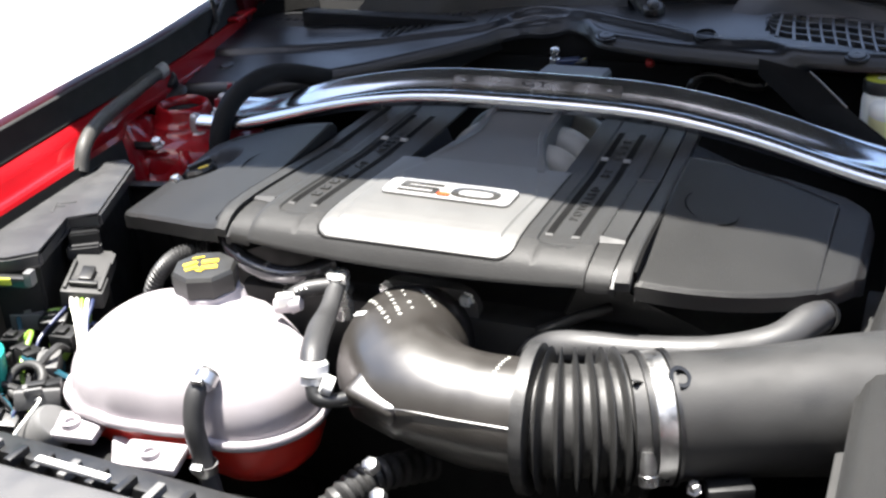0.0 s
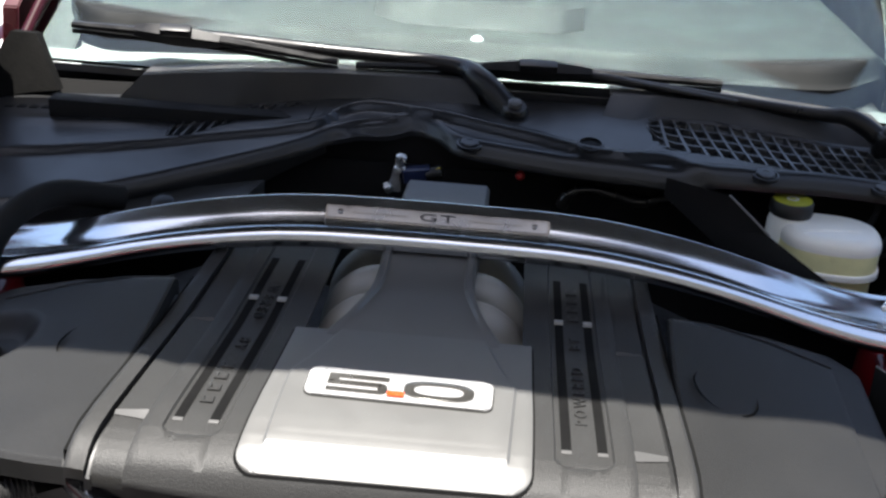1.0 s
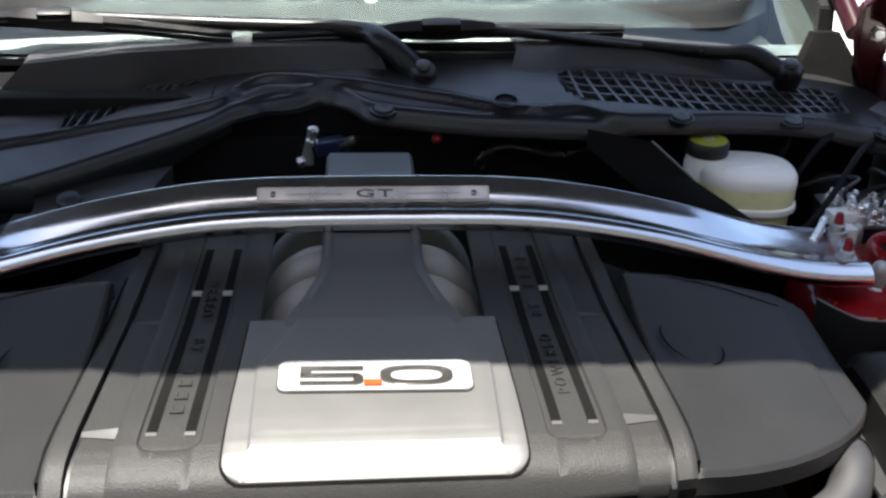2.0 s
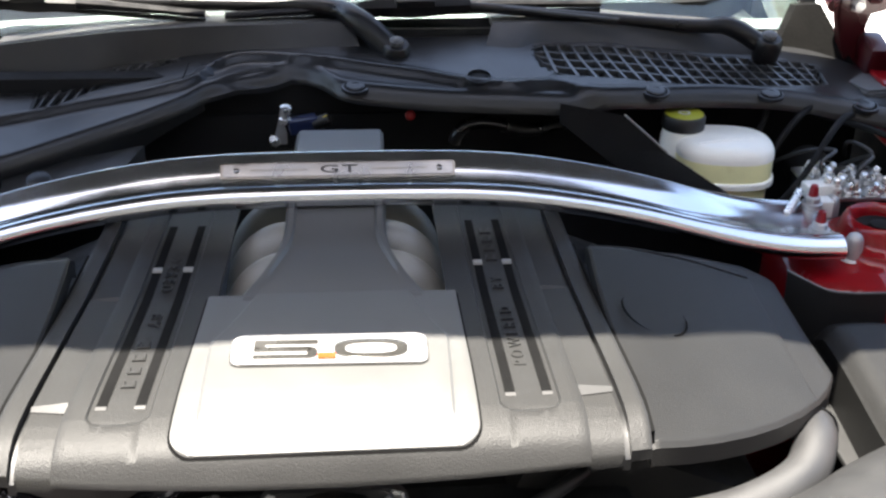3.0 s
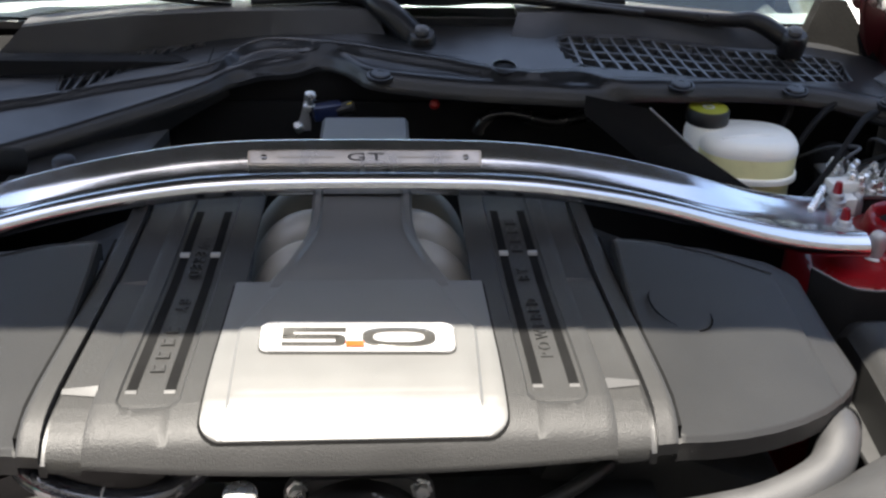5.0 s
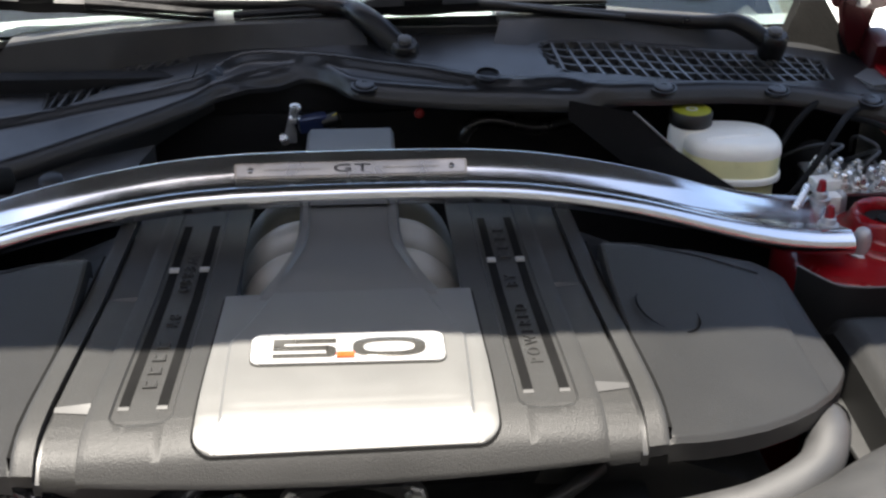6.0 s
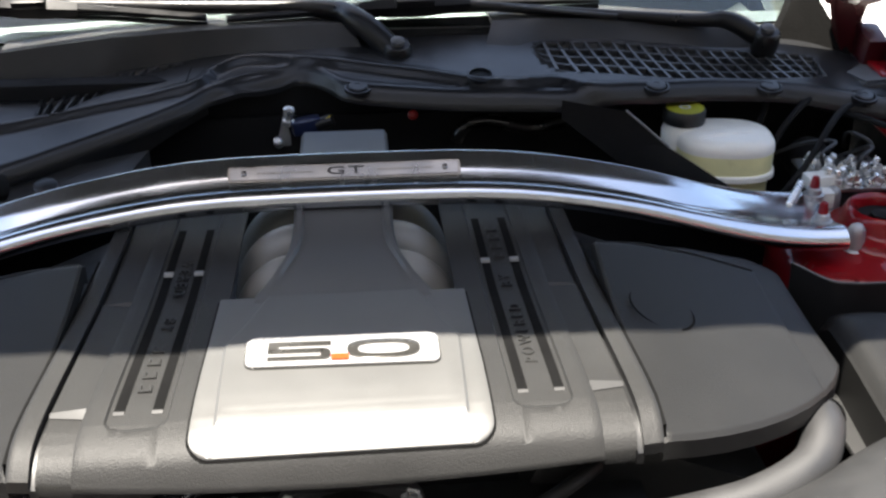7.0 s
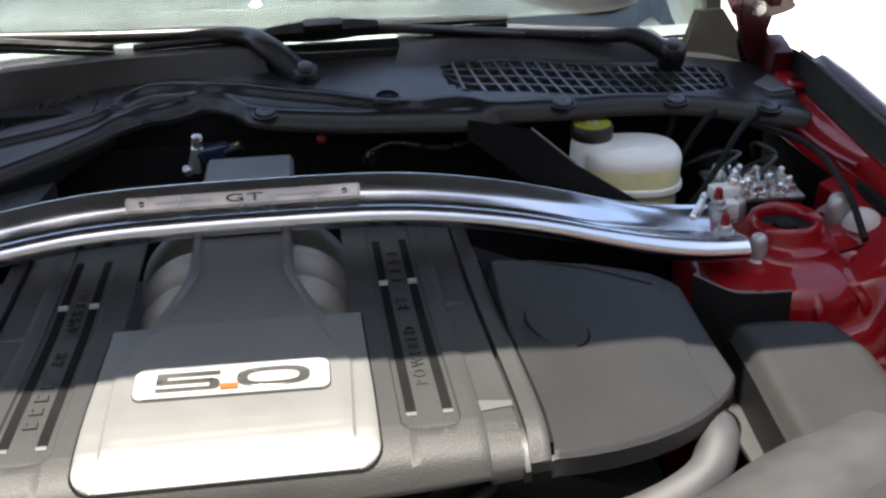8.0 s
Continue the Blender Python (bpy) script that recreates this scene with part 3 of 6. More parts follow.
part("bar", brace_mesh(), CHROME, brace, sharp=50)
plate_m = Matrix.Translation((-0.004, 0.0042, 0.9503)) @ Euler((radians(39.5), 0, 0)).to_matrix().to_4x4()
plate = part("name_plate", prism(rounded(0.229, 0.0135, 0.0014), 0, 0.0022, 0.0005, plate_m), PLATE, brace, "brushed steel name plate")
part("rim", prism(rounded(0.234, 0.0172, 0.0018), -0.0008, 0.0012, 0.0003, plate_m), DARK_CHROME, plate)
part("lettering", text_bm("GT", 0.0120, 0.0006, plate_m @ Matrix.Translation((0, 0, 0.0024)), 2.3, 1.1), COVER_DARK, plate, "dark raised letters")
for sx in (-1, 1):
    part("line", prism([(sx * 0.032, -0.0006), (sx * 0.088, -0.0006), (sx * 0.088, 0.0006), (sx * 0.032, 0.0006)][::sx], 0.0022, 0.0026, 0, plate_m), DARK_CHROME, plate)
    part("rivet", lathe([(0.003, 0.002), (0.003, 0.003), (0.0015, 0.0036)], plate_m @ Vector((sx * 0.101, 0, 0)), plate_m.to_3x3() @ Vector((0, 0, 1)), 10), DARK_CHROME, plate)
REDTIP = mat("red_tip", (0.20, 0.004, 0.010), 0.35, var=0.1)
for sx in (-1, 1):
    for xx, yy, zz in ((0.509, 0.008, 0.8668), (0.522, 0.066, 0.8705)):
        nut = part("nut", lathe([(0.0115, -0.002), (0.0115, 0.003), (0.0085, 0.004), (0.0080, 0.010), (0.0062, 0.0115)], (sx * xx, yy, zz), seg=18), ALU, brace, sharp=40)
        part("stud", lathe([(0.0058, 0.010), (0.0050, 0.017), (0.0040, 0.0235), (0.0026, 0.0245)], (sx * xx, yy, zz), seg=14), REDTIP, nut, "red plastic thread cap")


# ---- strut towers and inner fenders ----
def tower(sd):
    t = thing("strut_tower", (sd * 0.59, 0.03, 0.6), "glossy red strut tower with a round top opening", "strut tower", "strut towers")
    cx, cy = sd * 0.590, 0.032
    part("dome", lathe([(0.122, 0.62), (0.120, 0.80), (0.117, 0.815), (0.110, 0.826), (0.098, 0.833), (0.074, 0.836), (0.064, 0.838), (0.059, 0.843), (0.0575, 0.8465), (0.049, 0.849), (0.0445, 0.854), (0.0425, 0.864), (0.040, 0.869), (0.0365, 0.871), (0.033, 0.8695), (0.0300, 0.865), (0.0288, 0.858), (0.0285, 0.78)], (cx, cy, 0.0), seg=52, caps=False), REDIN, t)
    part("strut_rod", lathe([(0.0284, 0.78), (0.0284, 0.8585), (0.0150, 0.8560), (0.0140, 0.850), (0.0125, 0.850), (0.0120, 0.862), (0.006, 0.864)], (cx, cy, 0.0), seg=24), BLACK, t)
    for px, py, r, h in ((0.546, -0.002, 0.0100, 0.034), (0.664, 0.058, 0.0135, 0.046), (0.560, 0.098, 0.0095, 0.032)):
        p = (sd * px, py, 0.834)
        nt = part("strut_nut", lathe([(r * 1.3, 0), (r * 1.3, 0.004), (r, 0.006), (r, h * 0.62), (r * 0.93, h * 0.80), (r * 0.72, h * 0.93), (r * 0.35, h)], p, seg=16), ALU, t, "tall grey dome nut", sharp=50)
        part("nut_flange", lathe([(r * 1.65, 0), (r * 1.65, 0.002), (r * 1.3, 0.003)], p, seg=20), STEEL, nt)
    # rounded outer lobe, folds down the front wall
    lx, ly, lz = (0.672, 0.018, 0.0) if sd > 0 else (0.658, -0.022, 0.012)
    part("lobe", lathe([(0.052, 0.74), (0.0515, 0.815), (0.048, 0.832), (0.041, 0.8425), (0.030, 0.8485), (0.015, 0.8512), (0.0, 0.852)], (sd * lx, ly, lz), seg=40), REDIN, t)
    part("lobe_groove", tube([(sd * (lx - 0.034), ly - 0.028, lz + 0.8412), (sd * (lx - 0.012), ly - 0.030, lz + 0.8475), (sd * (lx + 0.006), ly - 0.022, lz + 0.8505), (sd * (lx + 0.018), ly - 0.006, lz + 0.8505)], 0.0016, 6), SEAM, t)
    if sd > 0:
        # Dome on this side only, coloured pale to stand in for a bright reflection.
        part("glint_dome", lathe([(0.0225, -0.030), (0.0225, 0.004), (0.0205, 0.012), (0.0160, 0.0185), (0.0090, 0.0225), (0.0, 0.0235)], (0.682, 0.030, 0.848), (0.15, -0.25, 1), 28), mat("pale_glint_tone", (0.50, 0.47, 0.47), 0.45, var=0.15, bump=0.2), t, "dome coloured pale grey for the tower's glint")
    for ang, w in ((205, 0.008), (238, 0.010), (268, 0.007), (296, 0.011), (322, 0.008)):
        a = radians(ang if sd > 0 else 180 - ang)
        c, d = math.cos(a), math.sin(a)
        part("fold", tube([(cx + 0.104 * c, cy + 0.104 * d, 0.826), (cx + 0.119 * c, cy + 0.119 * d, 0.812), (cx + 0.122 * c, cy + 0.122 * d, 0.785), (cx + 0.125 * c, cy + 0.125 * d, 0.70)], w, 10, squash=0.6), REDIN, t)
    # pressed ribs beside the ring
    part("pressing", tube([(sd * 0.632, -0.030, 0.824), (sd * 0.640, 0.0, 0.836), (sd * 0.668, 0.012, 0.842), (sd * 0.69, 0.02, 0.852)], 0.010, 12, squash=0.6), REDIN, t)
    part("pressing", tube([(sd * 0.545, -0.052, 0.818), (sd * 0.575, -0.053, 0.820), (sd * 0.604, -0.035, 0.822), (sd * 0.650, -0.026, 0.823), (sd * 0.664, -0.050, 0.820), (sd * 0.70, -0.058, 0.822)], 0.006, 10, squash=0.7), REDIN, t)
    return t


for sd in (-1, 1):
    tower(sd)


def fender(sd, edge, wide, y_apron):
    t = thing("fender", (sd * 0.75, 0, 0.3), "ruby red front fender with a black strip along the bay", "fender", "front fenders")

    def rise(u):
        return 0.022 * smooth(0.0, 0.5, u) + 0.006 * smooth(-0.5, 0, u) - 0.006 - 0.024 * smooth(0.29, 0.46, u)

    def e(u):
        return edge(u) - 0.10 * smooth(-0.5, -1.0, u) * 1.2

    def skin(u, v):
        out = table(v, (0, 0.0), (0.02, 0.010), (0.04, 0.018), (0.1, 0.046), (0.25, 0.10), (1, 0.135))
        z = table(v, (0, 0.949), (0.02, 0.9535), (0.04, 0.952), (0.1, 0.936), (0.25, 0.86), (1, 0.25))
        return (sd * (e(u) - 0.014 + out), u, z + rise(u) - 0.10 * smooth(-0.5, -1.0, u) * 0.12 - (0.055 * smooth(0.29, 0.38, u) if sd > 0 else 0.0))
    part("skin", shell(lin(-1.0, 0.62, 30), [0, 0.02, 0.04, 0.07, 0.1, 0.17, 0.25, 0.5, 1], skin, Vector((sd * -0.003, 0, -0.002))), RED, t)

    def row(name, prof, material, y0, y1, label=""):
        n = 40
        rings = [[(sd * (e(u) - d), u, z + rise(u)) for d, z in prof] for u in lin(y0, y1, n)]
        part(name, loft(rings), material, t, label)
    row("seal_bead", [(0.0145, 0.945), (0.0150, 0.9495), (0.0175, 0.9505), (0.0195, 0.9485), (0.0190, 0.944)], CLIPM, -0.85, 0.275)
    row("gap_strip", [(0.0185, 0.9485), (0.021, 0.9480), (0.0235, 0.9165), (0.0275, 0.9095), (0.024, 0.906), (0.016, 0.944)], SATINBLK, -0.85, 0.44, "flat black plastic gap strip")
    n = 44
    prof = ((-0.011, 0.908), (0.0, 0.9060), (0.26, 0.9000), (0.39, 0.8940), (0.51, 0.8810), (0.61, 0.8780), (0.90, 0.8765), (1.0, 0.8700), (0.95, 0.866), (-0.011, 0.896))
    part("ledge", loft([[(sd * (e(u) - 0.029 - (k * wide(u) if k >= 0 else k)), u, z + rise(u)) for k, z in prof] for u in lin(-0.85, 0.36, n)]), REDIN, t)

    # apron between ledge and tower: deck, fold and lower face
    def apron(u, v):
        x = (e(u) - 0.025 - wide(u)) * (1 - v) + 0.47 * v
        deck = table(v, (0, 0.869), (0.12, 0.856), (0.3, 0.834), (0.62, 0.824), (0.78, 0.806), (0.88, 0.75), (1, 0.55))
        low = table(v, (0, 0.866), (0.10, 0.838), (0.22, 0.795), (0.5, 0.780), (0.78, 0.775), (0.88, 0.73), (1, 0.55))
        k = smooth(-0.060, -0.100, u)
        z = deck * (1 - k) + low * k
        z += 0.004 * math.sin(u * 34 + 6 * v) * smooth(0.1, 0.25, v) * (1 - smooth(0.5, 0.7, v))
        z -= 0.20 * smooth(0.095, 0.125, u) * smooth(0.10, 0.16, v)
        return (sd * x, u, z + 0.010 * smooth(0.0, 0.3, u))
    part("apron", shell(lin(y_apron, 0.128, 56), lin(0, 1, 30), apron, 0.004, lambda u, v: math.hypot((e(u) - 0.025 - wide(u)) * (1 - v) + 0.47 * v - 0.590, u - 0.032) > 0.082), REDIN, t)
    part("liner", shell(lin(-0.85, y_apron + 0.005, 20), lin(0, 1, 8), lambda u, v: (sd * (e(u) - 0.080 - 0.06 * v), u, 0.872 - 0.30 * v), 0.004), BLACK, t, "black arch liner")
    part("inner_wall", box((sd * (e(0.2) - 0.035), 0.20, 0.74), (0.010, 0.36, 0.28), 0.002), BLACK, t, "black inner arch panel")
    part("inner_wall", box((sd * (e(0.2) - 0.13), 0.21, 0.62), (0.22, 0.36, 0.010), 0.002), BLACK, t)
    if sd > 0:
        part("crease", tube([(sd * (e(0.27) - 0.060), 0.27, 0.897), (sd * (e(0.2) - 0.054), 0.2, 0.893), (sd * (e(0.15) - 0.046), 0.15, 0.891), (sd * (e(0.10) - 0.037), 0.10, 0.894)], 0.0040, 10), REDIN, t)
        for yy in (-0.31, -0.20):
            bolt(t, (sd * (e(yy) - 0.077), yy, 0.8765), 0.007, 0.008)
    pad = part("pad", box((sd * (e(0.3) - 0.026), 0.318, 0.928), (0.046, 0.062, 0.006), 0.002, (4, sd * 6, 0)), REDIN, t, "small glossy red pad with a bolt hole")
    part("web", box((sd * (e(0.3) - 0.006), 0.322, 0.942), (0.004, 0.060, 0.030), 0.0015), REDIN, pad)
    part("hole", lathe([(0.007, 0.0), (0.007, 0.0006), (0.0, 0.0007)], (sd * (e(0.3) - 0.030), 0.308, 0.9308), (0, 0, 1), 16), SEAM, pad)
    return t


SATINBLK = mat("satin_black_strip", (0.008, 0.008, 0.008), 0.7, bump=0.3, var=0.25, spec=0.2)
fender(1, lambda y: 0.740, lambda y: table(y, (-0.27, 0.061), (-0.16, 0.058), (-0.09, 0.020), (-0.05, 0.005), (0.06, 0.005), (0.104, 0.014), (0.154, 0.029), (0.22, 0.039), (0.36, 0.047)), -0.27)
fender(-1, lambda y: 0.668 + 0.055 * y, lambda y: 0.044 - 0.036 * smooth(-0.13, -0.05, y), -0.14)

# ---- firewall, bay floor, front panel ----
firewall = part("wall_firewall", join(box((0.0, 0.335, 0.915), (1.06, 0.03, 0.05), 0.004), box((0.0, 0.335, 0.60), (1.36, 0.034, 0.58), 0.004)), BLACK)
tagged(firewall, "black insulated firewall behind the engine", "firewall", kind="structure")
for sd, x in ((-1, 0.674), (1, 0.705)):
    wl = part("wall_inner_wing", box((sd * x, -0.32, 0.57), (0.008, 1.30, 0.58), 0.002), BLACK)
    tagged(wl, "black inner wing panel beside the engine", "wing panel", kind="structure")
tray = part("floor_undertray", box((0.0, -0.30, 0.30), (1.3, 1.3, 0.02), 0.004), BLACK)
tagged(tray, "black undertray below the engine", "undertray", kind="structure")
radsup = part("radiator_cover", shell(lin(-0.62, 0.62, 24), [0, 0.02, 0.05, 0.1, 0.3, 0.6, 1], lambda x, v: (x, -0.742 - v * 0.24 + 0.05 * x * x, 0.802 - 0.012 * (1 - smooth(0, 0.06, v)) - 0.03 * v), 0.012), mat("dull_grey_panel", (0.0396, 0.0396, 0.04092), 0.5, bump=0.3, var=0.08))
tagged(radsup, "grey plastic radiator cover panel", "radiator cover")
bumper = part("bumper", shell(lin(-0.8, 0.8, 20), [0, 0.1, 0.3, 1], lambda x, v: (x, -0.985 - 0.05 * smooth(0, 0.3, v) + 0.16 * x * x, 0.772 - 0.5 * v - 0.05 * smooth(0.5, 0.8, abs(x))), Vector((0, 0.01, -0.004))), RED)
tagged(bumper, "ruby red front bumper skin", "bumper")


# ---- cowl ----
def cowl_level(x, y):
    """The cowl's broad surface without its relief."""
    z = table(x, (-0.67, 0.895), (-0.5, 0.902), (-0.36, 0.911), (-0.23, 0.925), (-0.12, 0.941), (0, 0.950), (0.2, 0.953), (0.35, 0.949), (0.45, 0.941), (0.55, 0.930), (0.65, 0.918), (0.75, 0.905))
    return z + 0.13 * (y - 0.26)


def cowl_lip(x):
    return table(x, (-0.67, 0.092), (-0.5, 0.120), (-0.43, 0.150), (-0.38, 0.175), (-0.305, 0.212), (-0.214, 0.258), (-0.187, 0.272), (-0.165, 0.290), (-0.135, 0.299), (-0.10, 0.307), (-0.074, 0.314), (-0.055, 0.317), (-0.040, 0.313), (-0.028, 0.305), (-0.014, 0.289), (-0.004, 0.271), (0.008, 0.261), (0.03, 0.252),
                 (0.075, 0.240), (0.13, 0.228), (0.2, 0.220), (0.26, 0.217), (0.32, 0.217), (0.37, 0.221), (0.42, 0.231), (0.46, 0.238), (0.50, 0.243), (0.54, 0.246), (0.58, 0.244), (0.62, 0.234), (0.66, 0.226), (0.70, 0.220))


def cowl_step(x):
    """Where the raised rear deck drops to the front strip."""
    return table(x, (-0.67, 0.215), (-0.43, 0.253), (-0.30, 0.281), (-0.216, 0.293), (-0.180, 0.298), (-0.170, 0.306), (-0.160, 0.320), (-0.151, 0.335), (-0.135, 0.346), (-0.117, 0.350), (-0.09, 0.345), (-0.06, 0.335), (0, 0.312), (0.036, 0.296), (0.103, 0.272), (0.135, 0.256), (0.167, 0.243), (0.207, 0.237), (0.235, 0.240), (0.258, 0.244), (0.28, 0.236), (0.31, 0.215), (0.75, 0.15))


def grille_front(x):
    return table(x, (-0.365, 0.280), (-0.335, 0.281), (-0.268, 0.332), (-0.244, 0.350), (-0.197, 0.360)) if x < 0 else table(x, (0.243, 0.322), (0.250, 0.290), (0.270, 0.268), (0.36, 0.258), (0.42, 0.254), (0.49, 0.263), (0.55, 0.275), (0.612, 0.290), (0.622, 0.330))


def grille_rear(x):
    return table(x, (-0.365, 0.330), (-0.357, 0.343), (-0.31, 0.350), (-0.26, 0.368), (-0.197, 0.370)) if x < 0 else table(x, (0.243, 0.333), (0.256, 0.351), (0.33, 0.353), (0.40, 0.345), (0.47, 0.340), (0.52, 0.348), (0.60, 0.352), (0.622, 0.345))


def in_grille(x, y):
    if not (-0.365 < x < -0.197 or 0.243 < x < 0.622):
        return 0.0
    edge = min(y - grille_front(x), grille_rear(x) - y)
    return smooth(0.0, 0.003, edge)


def cowl_z(x, y):
    d = y - cowl_lip(x)
    z = cowl_level(x, y) - 0.014 * (1 - smooth(-0.002, 0.013, d)) ** 1.5
    st = cowl_step(x)
    z += 0.0085 * smooth(st - 0.005, st + 0.006, y) - 0.0045
    z += 0.0022 * math.exp(-((y - st - 0.008) / 0.005) ** 2) * smooth(0.30, 0.24, x) * smooth(-0.25, -0.17, x)
    z += 0.0020 * math.exp(-((d - 0.016) / 0.006) ** 2) * smooth(-0.2, -0.15, x)      # soft bead behind the lip
    u, w = (x + 0.098) * 0.98 + (y - 0.316) * 0.18, (y - 0.316) * 0.98 - (x + 0.098) * 0.18
    z -= 0.0045 * smooth(1.15, 0.75, math.hypot(u / 0.045, w / 0.0095))               # long dent in the bulge
    z += 0.0035 * math.exp(-((y - 0.300 + 0.03 * x) / 0.012) ** 2) * smooth(-0.62, -0.5, x) * smooth(-0.36, -0.45, x)
    return z


def cowl_pt(x, y, up=0.0):
    return Vector((x, y, cowl_z(x, y) + up))


cowl = thing("cowl_panel", (0, 0.28, 0.9), "satin black plastic cowl panel with air grilles and push pins", "cowl panel")


def cowl_sheet():
    vs = [0, 0.012, 0.025, 0.04, 0.06, 0.08, 0.10, 0.13] + lin(0.16, 1, 46)

    def f(x, v):
        y = cowl_lip(x) + v * (0.398 - cowl_lip(x))
        return (x, y, cowl_z(x, y) - 0.011 * in_grille(x, y))
    return shell(sorted(set(lin(-0.67, 0.70, 172) + [-0.366, -0.364, -0.198, -0.196, 0.242, 0.244, 0.621, 0.623])), vs, f, 0.006)


part("panel", cowl_sheet(), COWLM, cowl)


def cowl_wall(xa, xb, ta, tb, foot, top):
    """An upright strip: foot line xa..xb on the panel, top line ta..tb, then a ledge to the glass."""
    def f(u, v):
        x0, x1 = xa + u * (xb - xa), ta + u * (tb - ta)
        y0 = foot(x0)
        z0 = cowl_z(x0, y0) - 0.004
        if v <= 0.7:
            k = v / 0.7
            return (x0 + k * (x1 - x0), y0 + k * (0.378 - y0), z0 + k * (top(x1) - z0))
        k = (v - 0.7) / 0.3
        return (x1, 0.378 + 0.075 * k, top(x1) + 0.0015 * math.sin(3 * k) - 0.004 * k)
    return shell(lin(0, 1, 70), [0, 0.15, 0.3, 0.45, 0.6, 0.66, 0.7, 0.72, 0.75, 0.8, 0.9, 1], f, Vector((0, 0.006, -0.006)))


part("upstand", cowl_wall(-0.465, 0.030, -0.422, 0.018, lambda x: table(x, (-0.47, 0.366), (-0.3, 0.362), (-0.26, 0.371), (-0.18, 0.371), (-0.10, 0.362), (0.03, 0.348)), lambda x: table(x, (-0.43, 0.962), (-0.367, 0.970), (-0.284, 0.979), (-0.173, 0.986), (0.02, 0.991))), UPM, cowl)
part("upstand", cowl_wall(0.183, 0.560, 0.198, 0.556, lambda x: table(x, (0.182, 0.336), (0.205, 0.330), (0.226, 0.331), (0.240, 0.343), (0.256, 0.354), (0.33, 0.356), (0.40, 0.348), (0.47, 0.343), (0.52, 0.351), (0.56, 0.366)), lambda x: table(x, (0.19, 0.987), (0.254, 0.989), (0.34, 0.987), (0.41, 0.981), (0.477, 0.976), (0.556, 0.969))), UPM, cowl)
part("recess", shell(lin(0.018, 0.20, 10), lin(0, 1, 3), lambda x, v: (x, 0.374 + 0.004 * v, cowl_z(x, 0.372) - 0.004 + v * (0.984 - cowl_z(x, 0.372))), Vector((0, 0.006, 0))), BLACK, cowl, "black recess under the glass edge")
part("rear_seal", shell(lin(-0.67, 0.565, 40), lin(0, 1, 4), lambda x, v: (x, 0.396 + 0.012 * v + 0.10 * max(0.0, abs(x) - 0.35), cowl_level(x, 0.39) - 0.006 + 0.022 * v), Vector((0, 0.008, -0.002))), SATINBLK, cowl, "black rubber seal along the glass")
part("rear_shelf", shell(lin(-0.67, 0.565, 40), lin(0, 1, 4), lambda x, v: (x, 0.392 + v * 0.09, cowl_level(x, 0.39) - 0.026 + 0.012 * v), 0.01), COWLM, cowl)
part("panel_seam", shell([-0.0007, 0.0007], lin(0.309, 0.372, 12), lambda s, y: (-0.187 + s + 0.10 * (y - 0.32), y, cowl_z(-0.187, y) + 0.0004), 0.001), SEAM, cowl)
for x, y in ((0.020, 0.264), (0.3785, 0.2315), (0.529, 0.2525), (0.648, 0.240), (-0.60, 0.18)):
    p = cowl_pt(x, y)
    ds = Vector((0, -0.16, 1)).normalized()
    pin = part("push_pin", lathe([(0.0120, -0.004), (0.0120, 0.0022), (0.0105, 0.0036), (0.004, 0.0040), (0.0038, 0.0034), (0.0, 0.0034)], p, ds, 22), COWLM, cowl)
    part("pin_ring", lathe([(0.0165, -0.003), (0.0165, 0.0010), (0.0138, 0.0014), (0.0132, -0.003)], p, ds, 24, caps=False), COVER_DARK, pin)
p = cowl_pt(0.168, 0.259)
pin = part("push_pin", lathe([(0.0125, -0.006), (0.0125, -0.0005), (0.0105, 0.0005), (0.0, 0.0006)], p, (0, -0.2, 1), 22), BLACK, cowl, "black sunk push pin")
part("pin_ring", lathe([(0.0170, -0.004), (0.0170, 0.0022), (0.0140, 0.0028), (0.0132, -0.004)], p, (0, -0.2, 1), 24, caps=False), COVER_DARK, pin)

part("front_face", shell(lin(-0.66, -0.165, 28), lin(0, 1, 5), lambda x, v: (x, cowl_lip(x) + 0.004 + 0.014 * v, cowl_z(x, cowl_lip(x)) - 0.003 - v * (0.058 - 0.040 * smooth(-0.34, -0.17, x))), Vector((0, 0.006, 0))), UPM, cowl)
pocket = part("pocket", loft([[(-0.40, 0.135, 0.862), (-0.385, 0.20, 0.872), (-0.385, 0.20, 0.84), (-0.40, 0.135, 0.84)], [(-0.31, 0.145, 0.872), (-0.29, 0.22, 0.880), (-0.29, 0.22, 0.84), (-0.31, 0.145, 0.84)], [(-0.25, 0.185, 0.876), (-0.23, 0.235, 0.886), (-0.23, 0.235, 0.85), (-0.25, 0.185, 0.85)]]), UPM, cowl)
part("push_pin", lathe([(0.0135, -0.002), (0.0135, 0.0035), (0.011, 0.0055), (0.0, 0.006)], (-0.338, 0.162, 0.8745), (0, -0.3, 1), 20), COVER_DARK, pocket)


# Slats are the deck's plastic; the light they catch is put into a paler tone.
SLATM = mat("satin_slat_lit", (0.033, 0.0342, 0.036), 0.36, spec=0.8, var=0.2)


